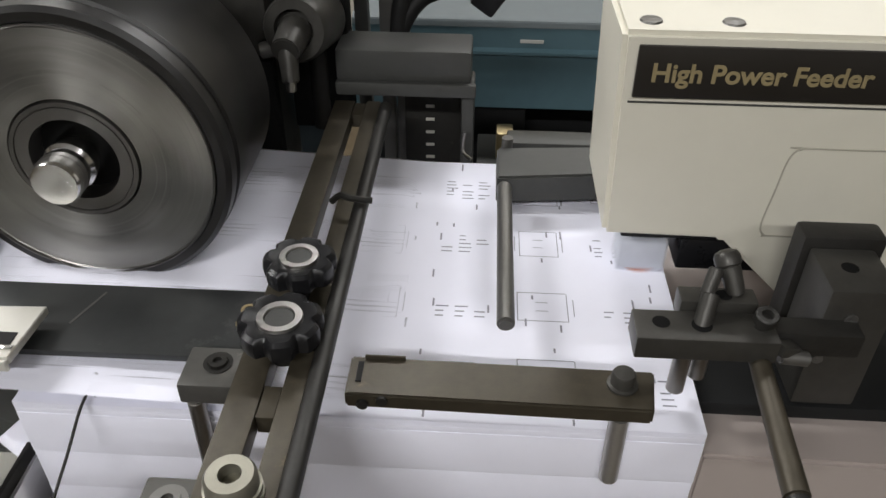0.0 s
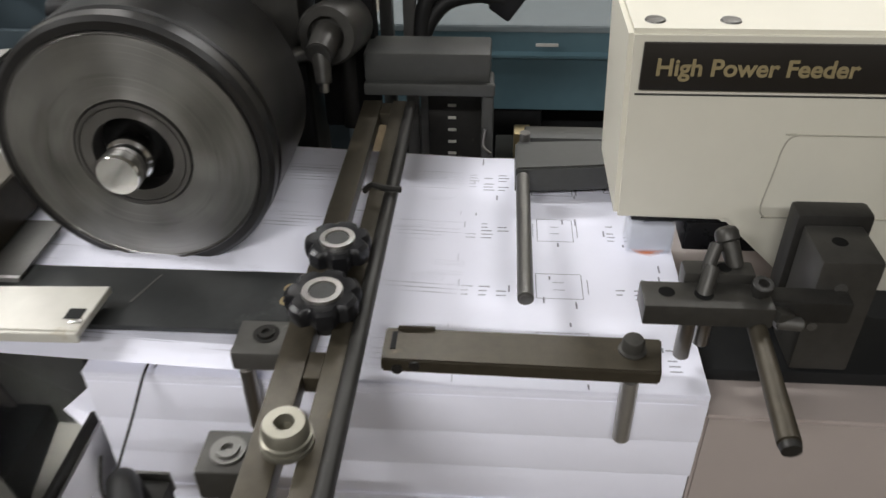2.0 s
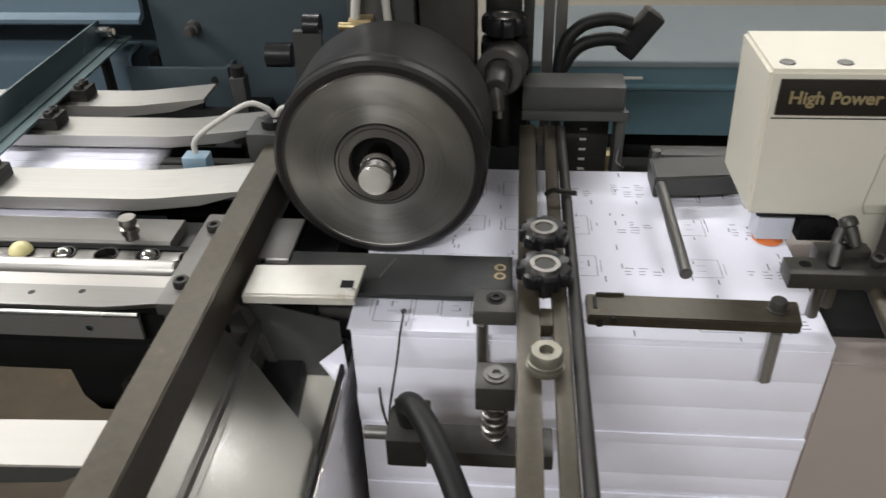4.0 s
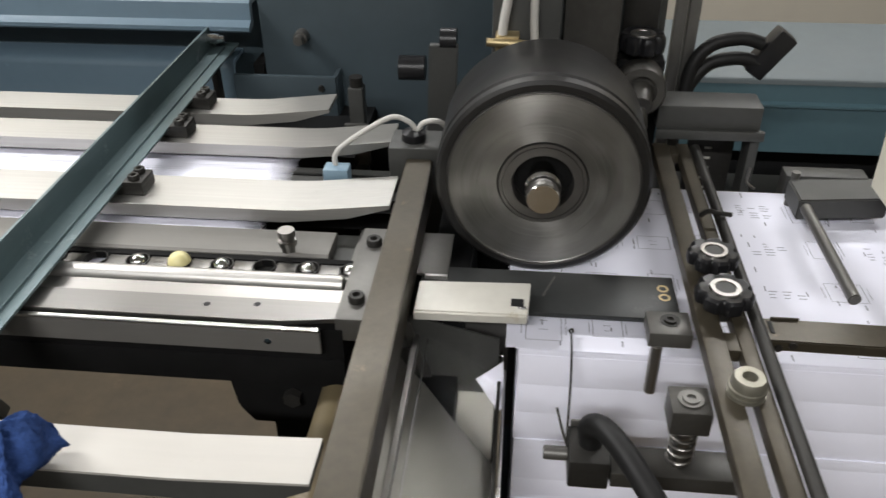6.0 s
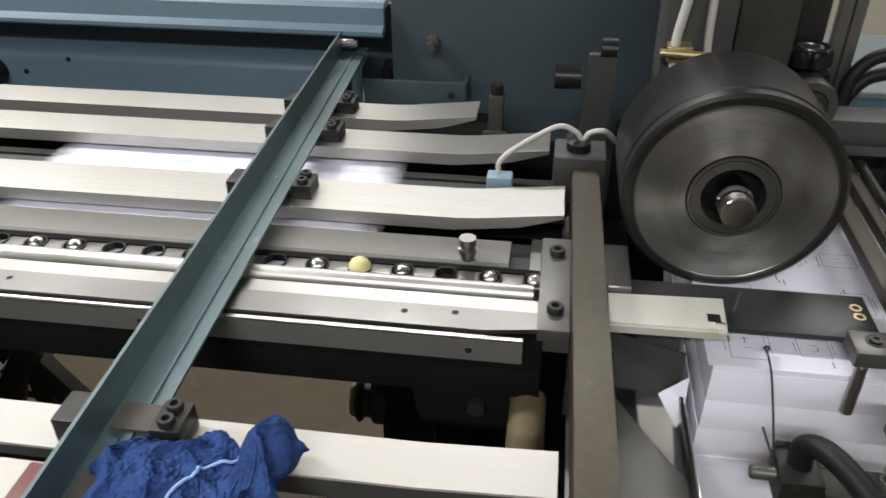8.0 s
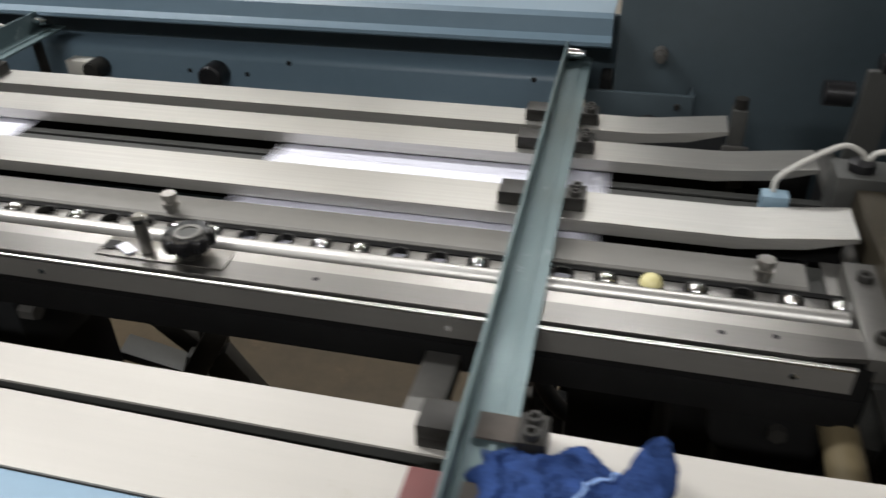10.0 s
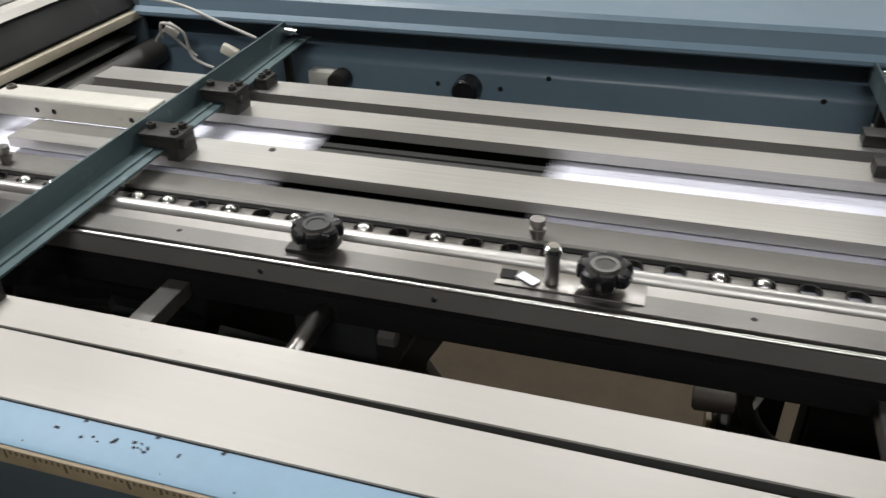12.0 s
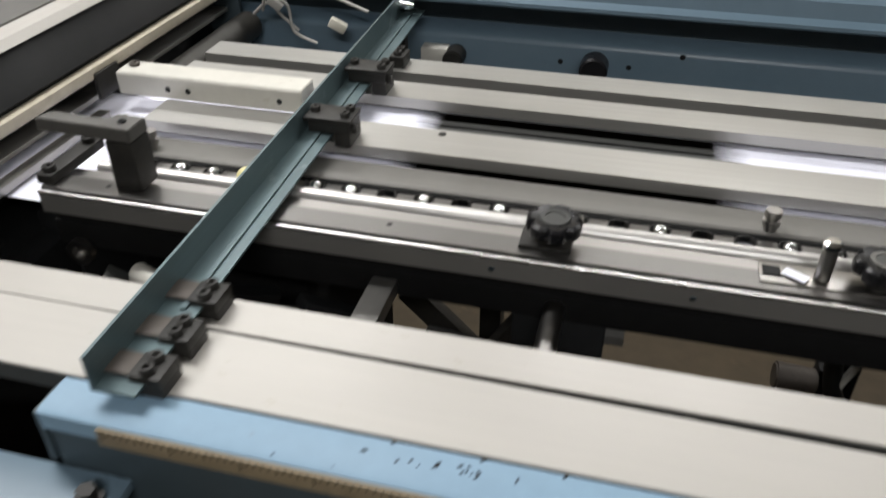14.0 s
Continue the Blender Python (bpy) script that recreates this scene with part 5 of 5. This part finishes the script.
part("top", box(B(), 0.093, 1.2, 0.80, 1.19, 0.748, 0.762, 0.002), GREY_CAST, ft)
part("apron", box(B(), 0.093, 1.2, 0.775, 0.7995, 0.0, 0.76, 0.002), GREY_CAST, ft)
part("brass_block", box(B(), 0.118, 0.140, 1.12, 1.15, 0.7622, 0.800, 0.002), BRASS, ft)
ah = thing("air_hoses", (0.06, 0.9, 1.06), "two black rubber air hoses bending over the bracket", "hose")
for dz in (0.0, 0.022):
    part("hose", hose(B(), [(0.022, 0.84, 1.02), (0.026, 0.845, 1.050 + dz), (0.045, 0.85, 1.075 + dz), (0.075, 0.85, 1.083 + dz), (0.098, 0.85, 1.078 + dz)], 0.0075), RUBBER, ah)
part("fitting", tbox(B(), pose(0.108, 0.855, 1.088, 0, -55, 0), 0.055, 0.024, 0.024, 0.004), BLACK_PLASTIC, ah)
t = thing("upright_tubes", (0.0, 0.86, 1.0), "grey upright bars behind the bracket", "bar")
for x, m in ((-0.012, GREY_CAST), (0.010, GREY_STEEL), (0.024, GREY_STEEL)):
    part("bar", box(B(), x - 0.006, x + 0.006, 0.862, 0.876, 0.70, 1.34, 0.001), m, t)

# ---- guard hopper between table and stack ----
hp = thing("perspex_guard", (-0.2, 0.4, 0.9), "clear perspex guard in a steel edge beside the stack", "guard")
part("pane", prism(B(), [(-0.228, 0.962), (-0.226, 0.964), (-0.166, 0.924), (-0.168, 0.922)], "y", 0.20, 0.52), PERSPEX, hp).visible_shadow = False
part("edge_strip", prism(B(), [(-0.2390, 0.955), (-0.2390, 0.966), (-0.2345, 0.966), (-0.2345, 0.955)], "y", 0.12, 0.53, 0.0005), STEEL, hp, "bright steel edge strip")
part("edge_strip", prism(B(), [(-0.166, 0.60), (-0.166, 0.928), (-0.1635, 0.928), (-0.1635, 0.60)], "y", 0.515, 0.520, 0.0003), CHROME, hp)
part("edge_strip", prism(B(), [(-0.1675, 0.918), (-0.1675, 0.928), (-0.1645, 0.928), (-0.1645, 0.918)], "y", 0.12, 0.5145, 0.0005), BLACK_STEEL, hp)
hp2 = thing("guard_backing", (-0.2, 0.33, 0.93), "grey panel under the perspex guard, added to give its reflection", "panel")
# Added polished panel, standing in for the room's reflection in the pane.
bm = B()
far, near = [], []
for x, y in ((-0.256, 0.470), (-0.225, 0.448), (-0.196, 0.424), (-0.168, 0.405)):
    z = 0.962 - (x + 0.228) * 0.68 - 0.008
    far.append((bm.verts.new((x, y, z)), bm.verts.new((x, y, z - 0.002))))
    near.append((bm.verts.new((x, 0.12, z)), bm.verts.new((x, 0.12, z - 0.002))))
for k in range(3):
    bm.faces.new((far[k][0], far[k + 1][0], near[k + 1][0], near[k][0]))
    bm.faces.new((far[k][1], far[k + 1][1], near[k + 1][1], near[k][1]))
    bm.faces.new((far[k][0], far[k + 1][0], far[k + 1][1], far[k][1]))
    bm.faces.new((near[k][0], near[k + 1][0], near[k + 1][1], near[k][1]))
part("panel", bm, PANEL, hp2)
part("seam", prism(B(), [(-0.227, 0.9545), (-0.168, 0.9145), (-0.168, 0.9165), (-0.227, 0.9565)], "y", 0.300, 0.303), CREAM_STRAP, hp2, "pale folded seam")
part("flap", prism(B(), [(-0.262, 0.990), (-0.167, 0.965), (-0.167, 0.905), (-0.180, 0.892), (-0.200, 0.884), (-0.222, 0.880), (-0.262, 0.884)], "y", 0.4935, 0.4955), GREY_CAST, hp2, "dark flap with a rounded lower edge")
part("flap_strip", prism(B(), [(-0.250, 0.982), (-0.2415, 0.982), (-0.2165, 0.885), (-0.224, 0.884)], "y", 0.490, 0.4932, 0.0006), GREY_STEEL, hp2, "pale bent strip")
part("left_plate", box(B(), -0.2630, -0.2395, 0.14, 0.488, 0.952, 0.9545, 0.0005), GREY_STEEL, hp2, "mottled polished side strip")
part("polished_side", box(B(), -0.1628, -0.1606, 0.20, 0.505, 0.55, 0.921, 0.0004), LIP, hp2, "polished side plate")
solo("creased_sheet", prism(B(), [(-0.186, 0.928), (-0.163, 0.950), (-0.161, 0.900), (-0.166, 0.890)], "y", 0.4830, 0.4836), PAPER, "white creased paper corner behind the guard", "paper sheet")
ch = thing("delivery_chute", (-0.2, 0.4, 0.7), "bent grey sheet-metal chute under the guard", "chute")
part("sheet", prism(B(), [(0.18, 0.70), (0.36, 0.86), (0.50, 0.905), (0.50, 0.902), (0.362, 0.857), (0.182, 0.697)], "x", -0.226, -0.170), CREAM_STRAP, ch)
part("gusset", prism(B(), [(-0.222, 0.93), (-0.178, 0.88), (-0.178, 0.84), (-0.222, 0.84)], "y", 0.50, 0.504), GREY_CAST, ch)
part("post", box(B(), -0.196, -0.170, 0.44, 0.452, 0.2, 0.885, 0.001), TEAL_BAR, ch, "pale teal upright")
part("back_plate", box(B(), -0.235, -0.16, 0.55, 0.554, 0.30, 0.955, 0.001), GREY_STEEL, ch)

# ---- small things on the table ----
sn = thing("sensor", (-0.335, 0.663, 1.02), "pale blue plastic sensor with a grey cable", "sensor")
part("body", box(B(), -0.349, -0.324, 0.656, 0.674, 1.0005, 1.030, 0.002), SENSOR, sn)
part("cable", hose(B(), [(-0.338, 0.668, 1.028), (-0.338, 0.670, 1.040), (-0.328, 0.675, 1.050), (-0.305, 0.682, 1.064), (-0.282, 0.688, 1.074), (-0.266, 0.690, 1.068), (-0.259, 0.690, 1.060), (-0.252, 0.690, 1.068), (-0.238, 0.690, 1.070), (-0.225, 0.71, 1.05)], 0.0027, 10), CABLE, sn, "pale grey cable")


def cloth():
    """A crumpled terry cloth lying over the guide plate."""
    bm = B()
    nx, ny = 150, 120
    rows = []
    for j in range(ny + 1):
        row = []
        for i in range(nx + 1):
            u, v = i / nx, j / ny
            x, y = -0.548 + 0.118 * u, 0.160 + 0.136 * v
            edge = min(u, 1 - u, v, 1 - v)
            n1 = noise.noise(Vector((u * 4.1, v * 3.3, 1.7)))
            n2 = noise.noise(Vector((u * 11 + v * 4, v * 9, 4.2)))
            n3 = noise.noise(Vector((u * 58, v * 56, 9.1)))
            fold = abs(math.sin(3.2 * u + 5.5 * v + 2.2 * n1))
            body = min(1.0, edge * 7) ** 0.6
            tail = math.exp(-((u - 0.93) / 0.13) ** 2 - ((v - 0.80) / 0.25) ** 2)
            h = 0.003 + body * (0.015 + 0.013 * fold + 0.010 * n1 + 0.006 * n2) + 0.0026 * n3 + 0.020 * tail
            x += 0.006 * n2 + 0.0008 * n3 + 0.012 * (v - 0.5) + 0.010 * noise.noise(Vector((v * 7, 3.1, 0)))
            y += 0.012 * noise.noise(Vector((u * 6, v * 6, 7.7))) * 0.6 + 0.0008 * n3 + 0.014 * noise.noise(Vector((u * 5, 8.1, 0)))
            row.append(bm.verts.new((x, y, ZR + max(h, 0.0012))))
        rows.append(row)
    for j in range(ny):
        for i in range(nx):
            bm.faces.new((rows[j][i], rows[j][i + 1], rows[j + 1][i + 1], rows[j + 1][i]))
    seam = [rows[j][int(nx * (0.30 + 0.42 * j / ny))].co + Vector((0, 0, 0.0012)) for j in range(3, ny - 2, 3)]
    ob = solo("cleaning_cloth", bm, CLOTH, "crumpled blue terry cleaning cloth on the guide plate", "cloth")
    md = ob.modifiers.new("thickness", "SOLIDIFY")
    md.thickness = 0.002
    part("seam_thread", hose(B(), seam, 0.0011, 6, 4), CLOTH_SEAM, ob, "pale blue stitched seam")
    return ob


cloth()


# ---- what moves ----
def motions():
    rest_x, rest_y = (SX0 + SX1) / 2, (SY0 + SY1) / 2
    speed, run = 1.45, 2.085
    for n, (ob, T) in enumerate(zip(SHEETS, LAUNCH)):
        z0 = STOP + 0.00013 * (len(LAUNCH) - n)
        half = (SX1 - SX0) / 2

        def level(x, z0=z0):
            """Height of the paper's way from the stack up to the belts."""
            return z0 + (0.9995 - z0) * min(max((-0.16 - x) / 0.11, 0), 1)

        def at(t, T=T, z0=z0, n=n):
            s = t - T
            if s <= -0.03:
                return (rest_x, rest_y, z0)
            d = run if s >= run / speed else speed * s if s >= 0.03 else speed * (s + 0.03) ** 2 / 0.12
            x = rest_x - d
            za, zb = level(x - half), level(x + half)
            z = (za + zb) / 2
            if s > run / speed:
                z -= (z - 0.93 - 0.0003 * n) * min((s - run / speed) / 0.2, 1)
            return (x, rest_y, z, 0, math.degrees(math.atan2(za - zb, 2 * half)), 0)
        times = [0.0, T - 0.03, T, T + 0.03] + [T + 0.1 * k for k in range(1, 15)] + [T + run / speed, T + run / speed + 0.2, 14.0]
        walk(ob, [(t, pose(*at(t))) for t in sorted({round(min(max(t, 0), 14), 3) for t in times})])
    step, turn = 1 / 12, 945.0
    walk(wheel, [(k * step, pose(WX, WY + 0.04, WZ, 0, turn * k * step, 0)) for k in range(int(14 / step) + 1)])
    rows = [(0.0, 0.7)]
    for T in LAUNCH:
        e = T + 0.09
        for dt, up in ((-0.06, 0.0), (-0.01, 1.0), (0.04, 0.6), (0.07, 0.0)):
            if 0.0 < e + dt < 14:
                rows.append((e + dt, up))
    rows.append((14.0, 0.0))
    walk(sh, [(t, pose(0.207 - 0.004 * up, 0.614, 0.9855 - 0.0052 * up)) for t, up in rows])


motions()
